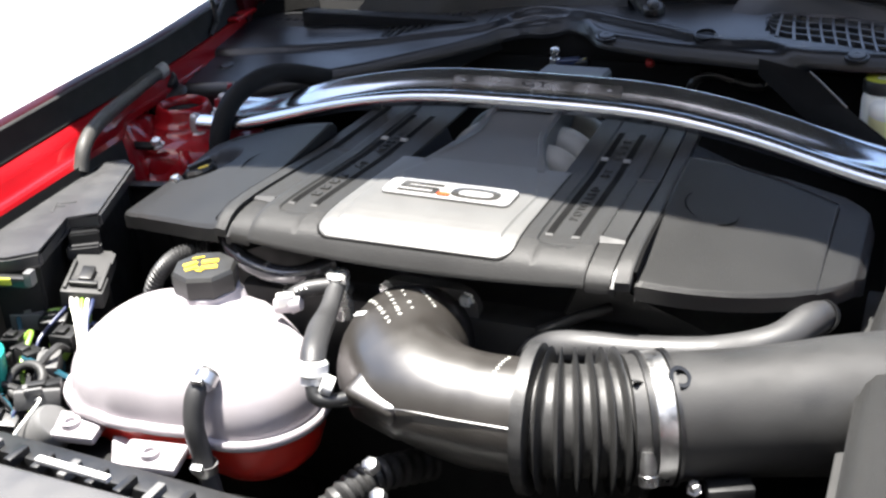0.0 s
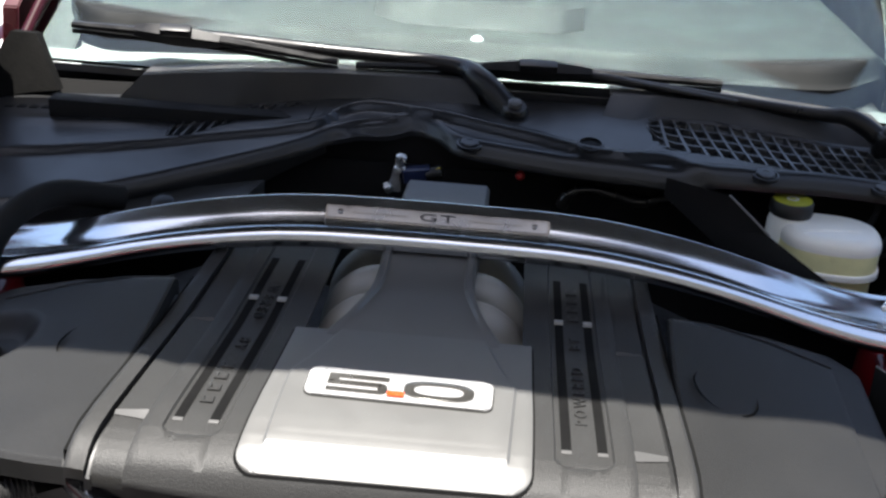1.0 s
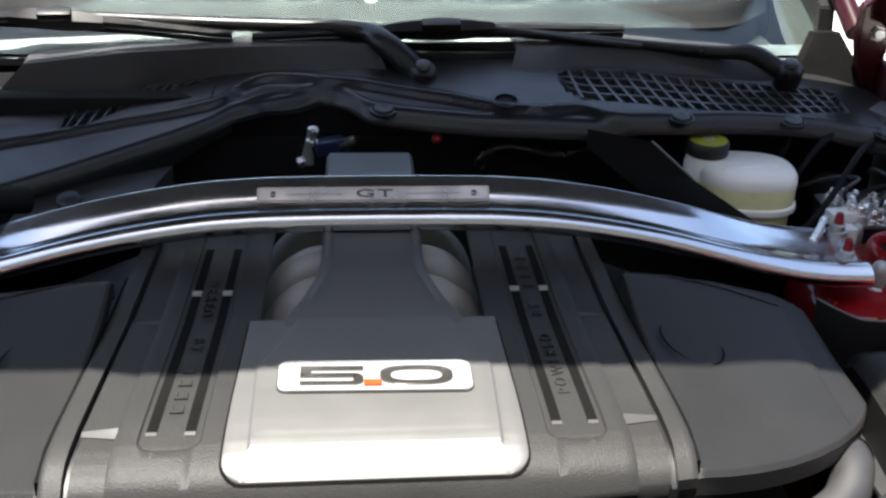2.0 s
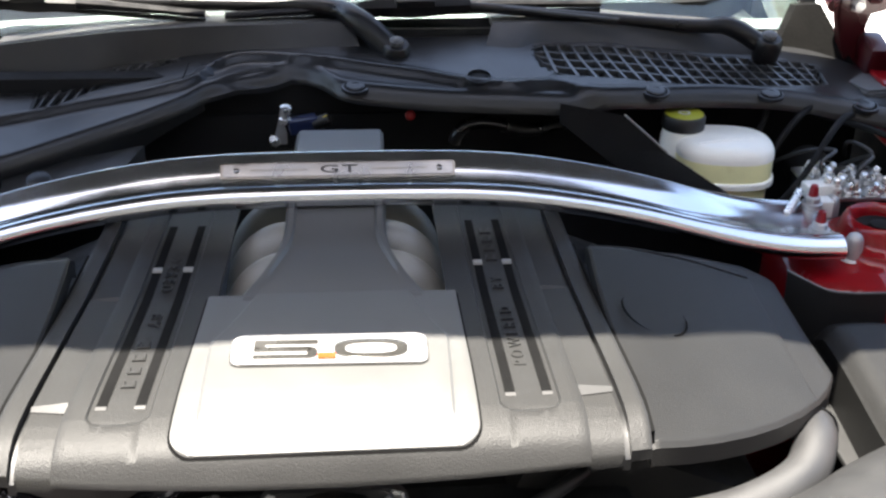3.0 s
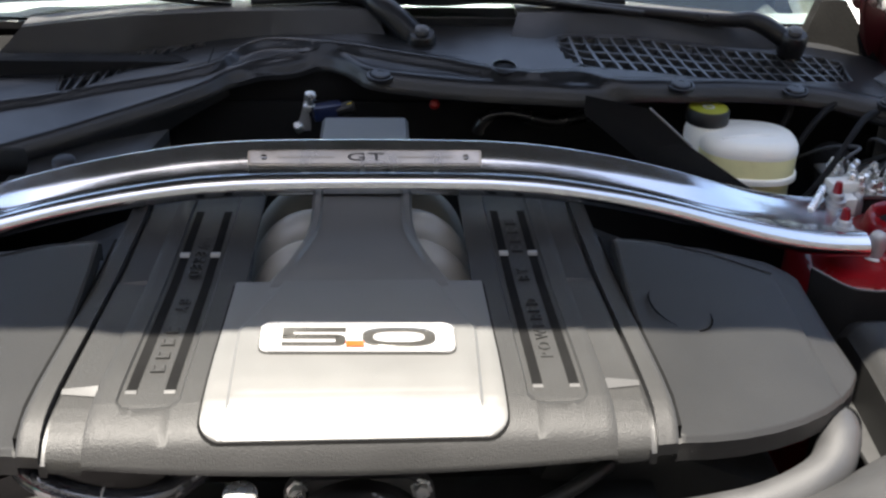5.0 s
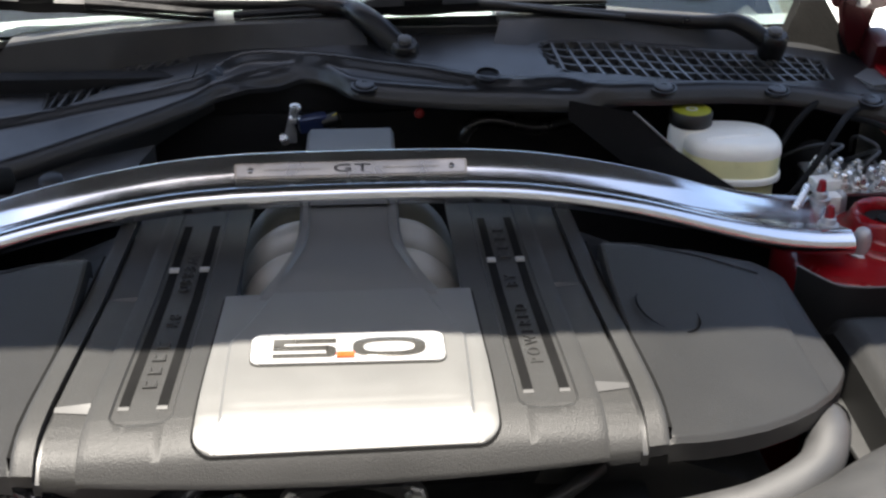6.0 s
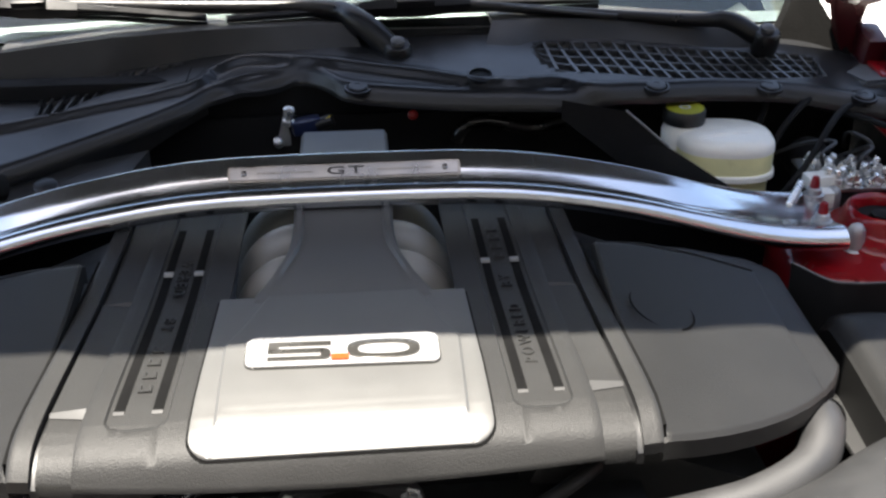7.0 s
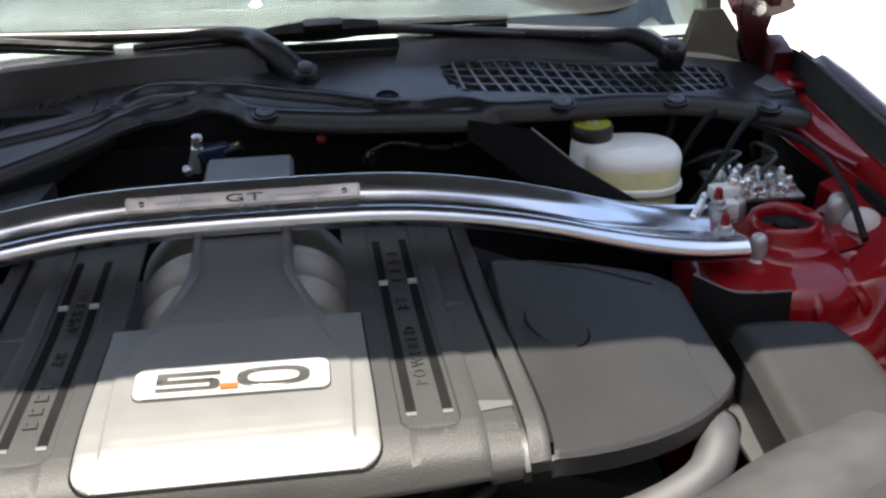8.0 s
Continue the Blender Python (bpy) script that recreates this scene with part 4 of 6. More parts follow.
# air grilles: sunk dark floor under slats
def grille(x0, x1, cols, rows, lean):
    def g(s, q, up):
        x = x0 + s * (x1 - x0)
        x2 = min(max(x + lean * (1 - q) ** 1.4 * smooth(0, 0.15, s) * smooth(1, 0.85, s), min(x0, x1)), max(x0, x1))
        ya, yb = grille_front(x2), grille_rear(x2)
        return cowl_pt(x2, ya + q * (yb - ya), up)
    part("grille_floor", shell(lin(0, 1, 40), lin(0, 1, 8), lambda s, q: g(s, 0.06 + 0.88 * q, -0.0085), 0.002), BLACK, cowl)
    for k in range(cols + 1):
        s, e = k / cols, 0.0017 / abs(x1 - x0)
        rib = loft([[g(min(1, max(0, s + o)), q, up) for o, up in ((-e, -0.008), (-e, -0.0004), (e, -0.0004), (e, -0.008))] for q in lin(0, 1, 8)])
        part("slat", rib, SLATM, cowl)
    for k in range(rows + 1):
        q, e = k / rows, 0.016
        rib = loft([[g(s, min(1, max(0, q + o)), up) for o, up in ((-e, -0.008), (-e, -0.0010), (e, -0.0010), (e, -0.008))] for s in lin(0, 1, 40)])
        part("slat", rib, SLATM, cowl)


grille(0.243, 0.622, 21, 4, 0.016)
grille(-0.365, -0.197, 11, 2, -0.012)
for k in range(14):
    x = -0.60 + 0.0165 * k
    part("vent_slot", prism([(x, 0.349), (x + 0.011, 0.349), (x + 0.013, 0.360), (x + 0.002, 0.360)], cowl_z(x, 0.355) - 0.002, cowl_z(x, 0.355) + 0.0008), BLACK, cowl)

# corner fillers beside the windscreen, foam wedge on each side
FOAM = mat("dark_foam", (0.0055, 0.0054, 0.0052), 0.9, spec=0.05, bump=0.9, bscale=260, var=0.35, scale=60)
for sd, b in ((1, 0.0), (-1, -0.035)):
    def wedge(u, v):
        foot = (0.575 + 0.118 * u, 0.385 - 0.040 * u + 0.03 * math.sin(math.pi * u), 0.930 - 0.020 * u)
        tip = (0.616 + 0.030 * u, 0.428 - 0.010 * u, 0.994 + 0.004 * u)
        k = v ** 0.8
        x, y, z = (p + k * (q - p) for p, q in zip(foot, tip))
        return (sd * (x + b), y - 0.012 * math.sin(math.pi * u) * (1 - v), z)
    part("corner_filler", shell(lin(0, 1, 14), lin(0, 1, 14), wedge, Vector((0, 0.022, -0.004))), FOAM, cowl, "dark grey foam wedge")
# stepped end piece at the strut tower; its blue-grey stands in for reflected sky
END_STEP = [(0.640, 0.335), (0.658, 0.372), (0.694, 0.378), (0.704, 0.300), (0.698, 0.276), (0.662, 0.270)]
part("end_piece", prism(END_STEP, 0.890, 0.928, 0.004), mat("step_sky_sheen", (0.085, 0.09, 0.095), 0.45, var=0.15, bump=0.2), cowl, "stepped end piece with the sky's reflection in its grey")


# ---- windscreen, dashboard, pillars ----
def glass_pt(x, v, lift=0.0):
    y = 0.385 + 0.22 * x * x + v * 0.80
    return (x, y - 0.45 * lift, 0.972 + 0.52 * v * 0.80 - 0.06 * x * x + 0.9 * lift)


screen = thing("windscreen", (0, 0.4, 0.97), "green-tinted laminated windscreen of the car", "windscreen")
pane = part("pane", shell(lin(-0.622, 0.68, 20), lin(0, 1, 12), lambda x, v: glass_pt(x * (1 - 0.12 * v), v), 0.004), GLASS, screen)
pane.visible_shadow = False
# Frit band along the lower glass, in a mottled grey.
part("frit_band", shell(lin(-0.622, 0.68, 20), [0, 0.015, 0.03], lambda x, v: (lambda p: (p[0], p[1], p[2] - 0.006))(glass_pt(x, v)), 0.001), mat("grey_frit", (0.04, 0.041, 0.043), 0.5, var=0.2), screen)

for sd in (-1, 1):
    part("frit_corner", shell(lin(0, 1, 8), lin(0, 1, 14), lambda u, v: (lambda p: (p[0], p[1] + 0.003, p[2] - 0.0062))(glass_pt((0.680 if sd > 0 else -0.622) * (1 - 0.12 * v) - sd * (0.012 + (0.062 - 0.05 * smooth(0.0, 0.5, v)) * u), v * 0.75)), 0.001), SATINBLK, screen)

dash = thing("dashboard", (0, 0.8, 0.9), "sunlit grey dashboard top behind the windscreen", "dashboard")
def dash_top(s, v):
    """Dash pad: front edge follows the glass and rounds off at both ends."""
    x = 0.635 * s
    front = 0.468 + 0.05 * x * x + 0.16 * (1 - math.sqrt(max(0.0, 1 - smooth(0.70, 1.0, abs(s)) ** 2)))
    return (x, front + v * (1.05 - front), 0.984 + 0.026 * smooth(0, 0.06, v) - 0.004 * v - 0.03 * smooth(0.93, 1, abs(s)))


part("top", shell(sorted(set(lin(-1, 1, 40) + [-0.99, -0.97, 0.97, 0.99])), sorted(set(lin(0, 1, 16) + [0.01, 0.02, 0.035, 0.05])), dash_top, 0.06), DASH, dash)
part("pod", shell(lin(-0.14, 0.17, 16), lin(0, 1, 8), lambda x, v: (x + 0.0, 0.565 + v * 0.35 + 0.9 * max(0.0, abs(x - 0.015) - 0.11), 1.006 + 0.028 * smooth(0, 0.12, v)), 0.02), DASHDARK, dash)
# Pale strip added behind the lower glass to make that zone lighter.
part("pale_strip", shell(lin(-0.60, 0.50, 24), lin(0, 1, 4), lambda x, v: (x, 0.405 + 0.16 * x * x + 0.058 * v, 0.962 - 0.05 * x * x + 0.016 * v), 0.01), mat("pale_strip_grey", (0.0858, 0.0858, 0.0891), 0.6, var=0.3, scale=14), dash, "pale grey strip added behind the lower glass")
part("light_sensor", lathe([(0.009, -0.004), (0.0085, 0.002), (0.0065, 0.005), (0.003, 0.007), (0, 0.0072)], (0.016, 0.510, 1.008), seg=18), WHITE, dash, "small white sensor dome")
part("lower", box((0, 0.85, 0.80), (1.2, 0.7, 0.3), 0.02), BLACK, dash)
cabin = part("wall_cabin", box((0, 1.55, 0.75), (1.3, 0.05, 0.7), 0.01), BLACK)
tagged(cabin, "dark cabin behind the dashboard", "cabin", kind="structure")
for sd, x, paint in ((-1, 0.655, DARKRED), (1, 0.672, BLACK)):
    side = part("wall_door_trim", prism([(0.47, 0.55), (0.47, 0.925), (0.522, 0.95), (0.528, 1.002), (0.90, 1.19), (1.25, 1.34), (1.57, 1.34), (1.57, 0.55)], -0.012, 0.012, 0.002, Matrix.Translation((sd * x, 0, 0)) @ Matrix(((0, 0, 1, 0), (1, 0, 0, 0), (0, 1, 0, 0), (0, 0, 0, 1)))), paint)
    tagged(side, "dark red door side beside the dashboard" if sd < 0 else "dark door trim beside the dashboard", "door trim", kind="structure")
roof = part("roof", shell(lin(-0.58, 0.58, 12), lin(0, 1, 6), lambda x, v: (x, 1.17 + v * 0.9, 1.375 + 0.03 * v - 0.05 * x * x), 0.02), RED)
tagged(roof, "ruby red car roof", "roof", kind="structure")
for sd, edge, r in ((1, 0.69, 0.016), (-1, 0.621, 0.0085)):
    dy, dz = (0.0, 0.0) if sd > 0 else (0.0, -0.028)
    pil = part("pillar", tube([(sd * edge, 0.46, 0.985 + dz), (sd * (edge - 0.006), 0.60, 1.06 + dz), (sd * (edge - 0.032), 0.9, 1.22 + dz * 0.6), (sd * (edge - 0.075), 1.22, 1.37 + dz * 0.3)], r, 10), RED)
    tagged(pil, "ruby red windscreen pillar", "pillar", kind="structure")


# ---- wipers ----
WIPER = mat("matte_black_wiper", (0.007, 0.007, 0.0075), 0.38, var=0.3, bump=0.2, spec=0.35)
def wiper(pivot, elbow, arm_end, blade_a, blade_b, joint, half, thick, label):
    t = thing("wiper", pivot, label, "wiper", "windscreen wipers")
    part("hub", lathe([(0.017, -0.012), (0.018, 0.0), (0.018, 0.012), (0.015, 0.017), (0.0, 0.018)], pivot, (0, -0.3, 1), 20), WIPER, t)
    part("arm", tube([pivot, tuple((Vector(pivot) + Vector(elbow)) / 2 + Vector((0, 0, 0.014))), elbow, tuple((Vector(elbow) + Vector(arm_end)) / 2), arm_end], lambda s: thick - 0.48 * thick * smooth(0.1, 0.75, s), 12), WIPER, t)
    part("cap", lathe([(0.009, 0), (0.009, 0.006), (0.006, 0.008)], (pivot[0], pivot[1] - 0.004, pivot[2] + 0.016), (0, -0.3, 1), 12), GREYPL, t)
    bl = part("blade", tube([blade_a, tuple((Vector(blade_a) + Vector(blade_b)) / 2 + Vector((0, 0, 0.006))), blade_b], lambda s: 0.0085 - 0.003 * abs(2 * s - 1), 8, squash=0.9), WIPER, t)
    part("rubber_lip", tube([(blade_a[0], blade_a[1], blade_a[2] - 0.009), tuple((Vector(blade_a) + Vector(blade_b)) / 2 + Vector((0, 0, -0.005))), (blade_b[0], blade_b[1], blade_b[2] - 0.009)], 0.0035, 6), BLACK, bl)
    d = (Vector(blade_b) - Vector(blade_a)).normalized()
    part("joint", tube([tuple(Vector(joint) - d * half), joint, tuple(Vector(joint) + d * half)], lambda s: 0.0165 - 0.007 * abs(2 * s - 1) ** 2, 6, squash=0.95), WIPER, t)
    part("joint_clip", box(tuple(Vector(joint) + Vector((0, -0.012, 0.010))), (half * 0.7, 0.016, 0.012), 0.003, (20, 0, 4)), WIPER, t)
    return t


wiper((0.073, 0.335, 0.960), (-0.020, 0.405, 1.002), (-0.375, 0.432, 1.008), (-0.535, 0.445, 1.006), (-0.165, 0.405, 0.994), (-0.385, 0.428, 1.006), 0.06, 0.0165, "black wiper with curved arm parked low on the glass")
wiper((0.55, 0.340, 0.962), (0.455, 0.372, 0.984), (0.11, 0.410, 1.006), (-0.14, 0.400, 0.993), (0.345, 0.415, 1.002), (0.100, 0.402, 1.003), 0.072, 0.0125, "long black wiper parked low on the glass")
hose_w = part("washer_hose", tube([(0.15, 0.42, 1.010), (0.20, 0.40, 1.003), (0.27, 0.385, 0.998), (0.36, 0.37, 0.992)], 0.0035, 8), RUBBER)
tagged(hose_w, "thin black washer hose below the wiper", "hose")

# ---- hood held open ----
hood = thing("hood", (0, 0.36, 1.1), "ruby red hood held wide open above the bay", "hood")
HOOD_TILT = radians(58)


def hood_pt(s, v):
    """s across, v from the rear edge to the front edge."""
    half = 0.755 - 0.05 * smooth(0.5, 1.0, v) if s > 0 else 0.795
    x = s * half
    L = v * (1.135 - 0.12 * smooth(0.20, 0.42, abs(x + 0.157)))
    y0, z0 = 0.352, 1.135
    bow = 0.05 * (1 - s * s) * (1 - v)
    return (x, y0 - L * math.cos(HOOD_TILT) + bow * math.sin(HOOD_TILT), z0 + L * math.sin(HOOD_TILT) + bow * math.cos(HOOD_TILT))


part("skin", shell(lin(-1, 1, 40), lin(0, 1, 20), hood_pt, Vector((0, 0.010, 0.004))), RED, hood)
part("inner_frame", shell(lin(-1, 1, 24), lin(0, 1, 20), lambda s, v: tuple(Vector(hood_pt(0.97 * s, 0.01 + 0.97 * v)) + Vector((0, -0.012, -0.005))), Vector((0, 0.010, 0.004)), lambda s, v: abs(s) > 0.92 or v < 0.04 or v > 0.97), SATINBLK, hood)
part("insulation_pad", shell(lin(-0.935, 0.935, 24), lin(0.03, 0.98, 20), lambda s, v: tuple(Vector(hood_pt(s, v)) + Vector((0, -0.018, -0.007 + 0.004 * math.sin(14 * s) * math.sin(12 * v)))), Vector((0, 0.012, 0.005))), mat("felt_black", (0.016, 0.017, 0.019), 0.9, bump=0.5, spec=0.1), hood, "black felt insulation pad")
for sd in (-1, 1):
    dx = 0.0 if sd > 0 else -0.035
    P = lambda pts: [(sd * (x + dx), z) for x, z in pts]
    up = Matrix(((1, 0, 0, 0), (0, 0, 1, 0), (0, 1, 0, 0), (0, 0, 0, 1)))
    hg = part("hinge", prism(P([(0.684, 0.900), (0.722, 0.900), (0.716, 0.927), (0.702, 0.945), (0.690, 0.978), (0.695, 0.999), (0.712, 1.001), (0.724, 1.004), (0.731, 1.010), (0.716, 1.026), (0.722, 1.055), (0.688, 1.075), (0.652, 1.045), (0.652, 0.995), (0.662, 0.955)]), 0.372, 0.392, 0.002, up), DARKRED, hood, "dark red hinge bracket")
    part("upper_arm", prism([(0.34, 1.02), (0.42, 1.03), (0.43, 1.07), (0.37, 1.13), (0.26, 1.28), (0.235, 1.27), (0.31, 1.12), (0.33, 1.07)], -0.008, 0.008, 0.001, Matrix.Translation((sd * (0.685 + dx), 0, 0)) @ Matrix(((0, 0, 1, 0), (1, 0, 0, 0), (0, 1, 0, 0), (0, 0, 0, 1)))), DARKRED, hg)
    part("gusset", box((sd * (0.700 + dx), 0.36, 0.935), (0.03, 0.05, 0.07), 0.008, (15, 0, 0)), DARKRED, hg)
    bolt(hg, (sd * (0.676 + dx), 0.372, 1.01), 0.008, 0.008, (0, -1, 0))
stay = part("gas_strut", tube([(-0.63, 0.215, 0.945), (-0.634, 0.19, 1.05), (-0.66, 0.02, 1.60)], 0.004, 10), RUBBER)
tagged(stay, "slim black gas strut holding the hood", "gas strut")

# ---- brake fluid reservoir ----
RX, RY, RZ = 0.462, 0.203, -0.010
brk = thing("brake_fluid_reservoir", (0.455, 0.19, 0.8), "yellowed white brake fluid reservoir with olive and black cap", "reservoir")


def blob(cx, cy, z0, z1, rx, ry, turn, k=2.6, seg=30, steps=8, r_edge=0.012):
    """A rounded upright tub, closed on top."""
    rings = []
    prof = [(1.0, z0)] + [(1.0, z0 + (z1 - r_edge - z0) * i / 3) for i in (1, 2, 3)] + [(1 - (r_edge / rx) * (1 - math.cos(radians(90 * i / 5))), z1 - r_edge + r_edge * math.sin(radians(90 * i / 5))) for i in range(1, 6)] + [(0.3, z1 + 0.001)]
    for s, z in prof:
        ring = []
        for j in range(seg):
            a = 2 * math.pi * j / seg
            c, d = math.cos(a), math.sin(a)
            q = (abs(c) ** k + abs(d) ** k) ** (-1 / k)
            x, y = rx * s * q * c, ry * s * q * d
            ring.append((cx + x * math.cos(turn) - y * math.sin(turn), cy + x * math.sin(turn) + y * math.cos(turn), z))
        rings.append(ring)
    return loft(rings)


part("lower_tub", blob(RX, RY, RZ + 0.828, RZ + 0.862, 0.055, 0.043, radians(-8)), FLUID, brk, "lower tub holding pale yellow fluid")
part("upper_tub", blob(RX, RY, RZ + 0.862, RZ + 0.893, 0.0585, 0.0465, radians(-8), r_edge=0.004), FLUID, brk)
part("top_shell", blob(RX, RY, RZ + 0.889, RZ + 0.908, 0.0590, 0.0470, radians(-8), r_edge=0.014), YELLOWPL, brk, "yellowed white top")
part("weld_rim", blob(RX, RY, RZ + 0.858, RZ + 0.866, 0.0615, 0.0495, radians(-8), r_edge=0.003), YELLOWPL, brk)
part("ridge", tube([(RX - 0.040, RY - 0.022, RZ + 0.9075), (RX - 0.010, RY - 0.016, RZ + 0.9085), (RX + 0.030, RY - 0.012, RZ + 0.9080)], 0.0022, 8), YELLOWPL, brk)
part("neck", lathe([(0.026, 0.865), (0.026, 0.900), (0.024, 0.908), (0.022, 0.918)], (RX - 0.046, RY + 0.026, RZ), seg=28), YELLOWPL, brk)
bcap = part("cap", lathe([(0.0255, 0.911), (0.0262, 0.913), (0.0262, 0.926), (0.0245, 0.9285), (0.0, 0.9286)], (RX - 0.046, RY + 0.026, RZ), seg=36), CAPBLK, brk, "black screw cap")
part("cap_print", lathe([(0.0232, 0.9286), (0.0232, 0.9293), (0.0, 0.9294)], (RX - 0.046, RY + 0.026, RZ), seg=32), OLIVE, bcap, "olive yellow cap face")
part("cap_mark", lathe([(0.0075, 0.9294), (0.0075, 0.9299), (0.0045, 0.9299), (0.0045, 0.9294)], (RX - 0.046, RY + 0.026, RZ), seg=20, caps=False), WHITE, bcap)

# stay bar from firewall to tower
stay_bar = part("stay_bar", loft([[(0.255, 0.19, 0.948), (0.325, 0.166, 0.941), (0.325, 0.166, 0.933), (0.255, 0.19, 0.925)], [(0.345, 0.155, 0.885), (0.378, 0.158, 0.897), (0.378, 0.158, 0.885), (0.345, 0.155, 0.86)], [(0.46, 0.10, 0.815), (0.50, 0.115, 0.825), (0.50, 0.115, 0.81), (0.46, 0.10, 0.80)]]), BLACK)
tagged(stay_bar, "flat black bar from firewall to strut tower", "stay bar")
# Thin pale tube laid on as the highlight along the bar's edge.
part("edge_highlight", tube([(0.326, 0.165, 0.942), (0.352, 0.162, 0.920), (0.378, 0.157, 0.898)], 0.0013, 6), GREYRUN, None).parent = stay_bar

# ---- brake valve block with pipes ----
valve = thing("brake_valve_block", (0.58, 0.17, 0.8), "aluminium brake valve block with steel pipes", "valve block")
part("block", box((0.592, 0.142, 0.828), (0.095, 0.090, 0.062), 0.004), BLACK, valve)
part("top_plate", box((0.592, 0.142, 0.861), (0.098, 0.093, 0.004), 0.001), STEEL, valve)
part("motor", lathe([(0.028, 0), (0.028, 0.05), (0.024, 0.056)], (0.585, 0.195, 0.84), (0, 1, 0)), BLACK, valve)
rnd = random.Random(5)
for k in range(24):
    x, y = 0.552 + 0.0125 * (k % 7) + rnd.uniform(-0.003, 0.003), 0.108 + 0.020 * (k // 7) + rnd.uniform(-0.004, 0.004)
    tilt = (rnd.uniform(-0.5, 0.5), rnd.uniform(-0.6, 0.2), 1)
    h = rnd.uniform(0.012, 0.024)
    part("fitting", lathe([(0.0062, 0), (0.0062, h * 0.5), (0.0044, h * 0.55), (0.0044, h), (0.0030, h * 1.08)], (x, y, 0.862), tilt, seg=6), BRIGHT, valve, sharp=20)
for k in (1, 4, 6):
    x, y = 0.553 + 0.010 * k, 0.115 + 0.022 * (k % 4)
    part("pipe", tube([(x, y, 0.872), (x + rnd.uniform(-0.012, 0.012), y - 0.006, 0.893), (x + rnd.uniform(-0.02, 0.02), y + 0.012, 0.900), (x + rnd.uniform(-0.03, 0.03), y + 0.04, 0.888), (x + 0.012 * (k - 4), y + 0.09, 0.85)], 0.0024, 8), RUBBER, valve)
part("block_lug", box((0.548, 0.112, 0.868), (0.036, 0.020, 0.016), 0.002, (0, 0, 6)), WIREW, valve)
part("block_lug", box((0.540, 0.085, 0.858), (0.026, 0.018, 0.020), 0.002), WIREW, valve)
part("sleeve", tube([(0.488, 0.050, 0.868), (0.500, 0.064, 0.875), (0.512, 0.082, 0.880)], 0.0045, 8), BRIGHT, valve)
for pts in ([(0.47, 0.12, 0.80), (0.53, 0.13, 0.868), (0.60, 0.20, 0.915), (0.66, 0.27, 0.90)], [(0.50, 0.20, 0.80), (0.54, 0.22, 0.89), (0.60, 0.26, 0.92), (0.65, 0.28, 0.90)], [(0.66, -0.02, 0.86), (0.668, 0.06, 0.89), (0.66, 0.16, 0.905), (0.60, 0.27, 0.90)], [(0.49, 0.25, 0.82), (0.53, 0.26, 0.90), (0.52, 0.29, 0.92)]):
    h = part("cable", tube(pts, 0.0042, 8), BLACK)
    tagged(h, "thin black cable beside the strut tower", "cable", "bay cables")

# ---- things on the firewall ----
con = thing("sensor_connector", (-0.055, 0.285, 0.86), "blue and silver sensor connector behind the brace", "connector")
part("bracket", prism([(-0.082, 0.866), (-0.064, 0.866), (-0.064, 0.880), (-0.068, 0.893), (-0.065, 0.910), (-0.071, 0.911), (-0.076, 0.888)], 0.278, 0.284, 0.001, Matrix(((1, 0, 0, 0), (0, 0, 1, 0), (0, 1, 0, 0), (0, 0, 0, 1)))), ALU, con)
part("stud", lathe([(0.0075, 0), (0.0075, 0.006), (0.005, 0.007), (0.005, 0.014), (0.007, 0.015), (0.007, 0.022), (0.004, 0.024)], (-0.066, 0.276, 0.896), (0.1, -0.2, 1), 12), BRIGHT, con)
part("stud", lathe([(0.006, 0), (0.006, 0.010), (0.004, 0.012)], (-0.078, 0.272, 0.872), (-0.2, -0.6, 0.6), 12), BRIGHT, con)
part("plug", box((-0.044, 0.278, 0.893), (0.036, 0.020, 0.018), 0.003, (0, -6, 10)), BLUE, con)
part("plug_neck", lathe([(0.008, -0.006), (0.008, 0.014), (0.006, 0.016)], (-0.026, 0.276, 0.895), (1, 0, 0.35), 14), COVER_DARK, con)
part("lock", box((-0.017, 0.274, 0.903), (0.007, 0.006, 0.005), 0.001, (0, -25, 0)), YELLOW, con, "yellow lock tab")
fh = part("heater_hose", tube([(0.143, 0.287, 0.862), (0.146, 0.285, 0.872), (0.157, 0.285, 0.884), (0.179, 0.284, 0.889), (0.207, 0.284, 0.883), (0.232, 0.285, 0.877), (0.258, 0.285, 0.880), (0.292, 0.287, 0.888)], 0.0078, 14), mat("shiny_black_hose", (0.012, 0.012, 0.012), 0.28, coat=0.3, var=0.2))
tagged(fh, "dark grey heater hose at the firewall", "hose")
rd = part("red_plug", lathe([(0.006, 0), (0.006, 0.01), (0.003, 0.013)], (0.086, 0.27, 0.905), (0, -1, 0.4), 12), mat("red_plastic", (0.35, 0.01, 0.01), 0.4))
tagged(rd, "small red plug on the dark firewall", "plug")

# ---- coolant reservoir ----
deg = thing("coolant_reservoir", (-0.23, -0.49, 0.68), "milky white coolant reservoir with red coolant and black cap", "reservoir")


TN = radians(6)


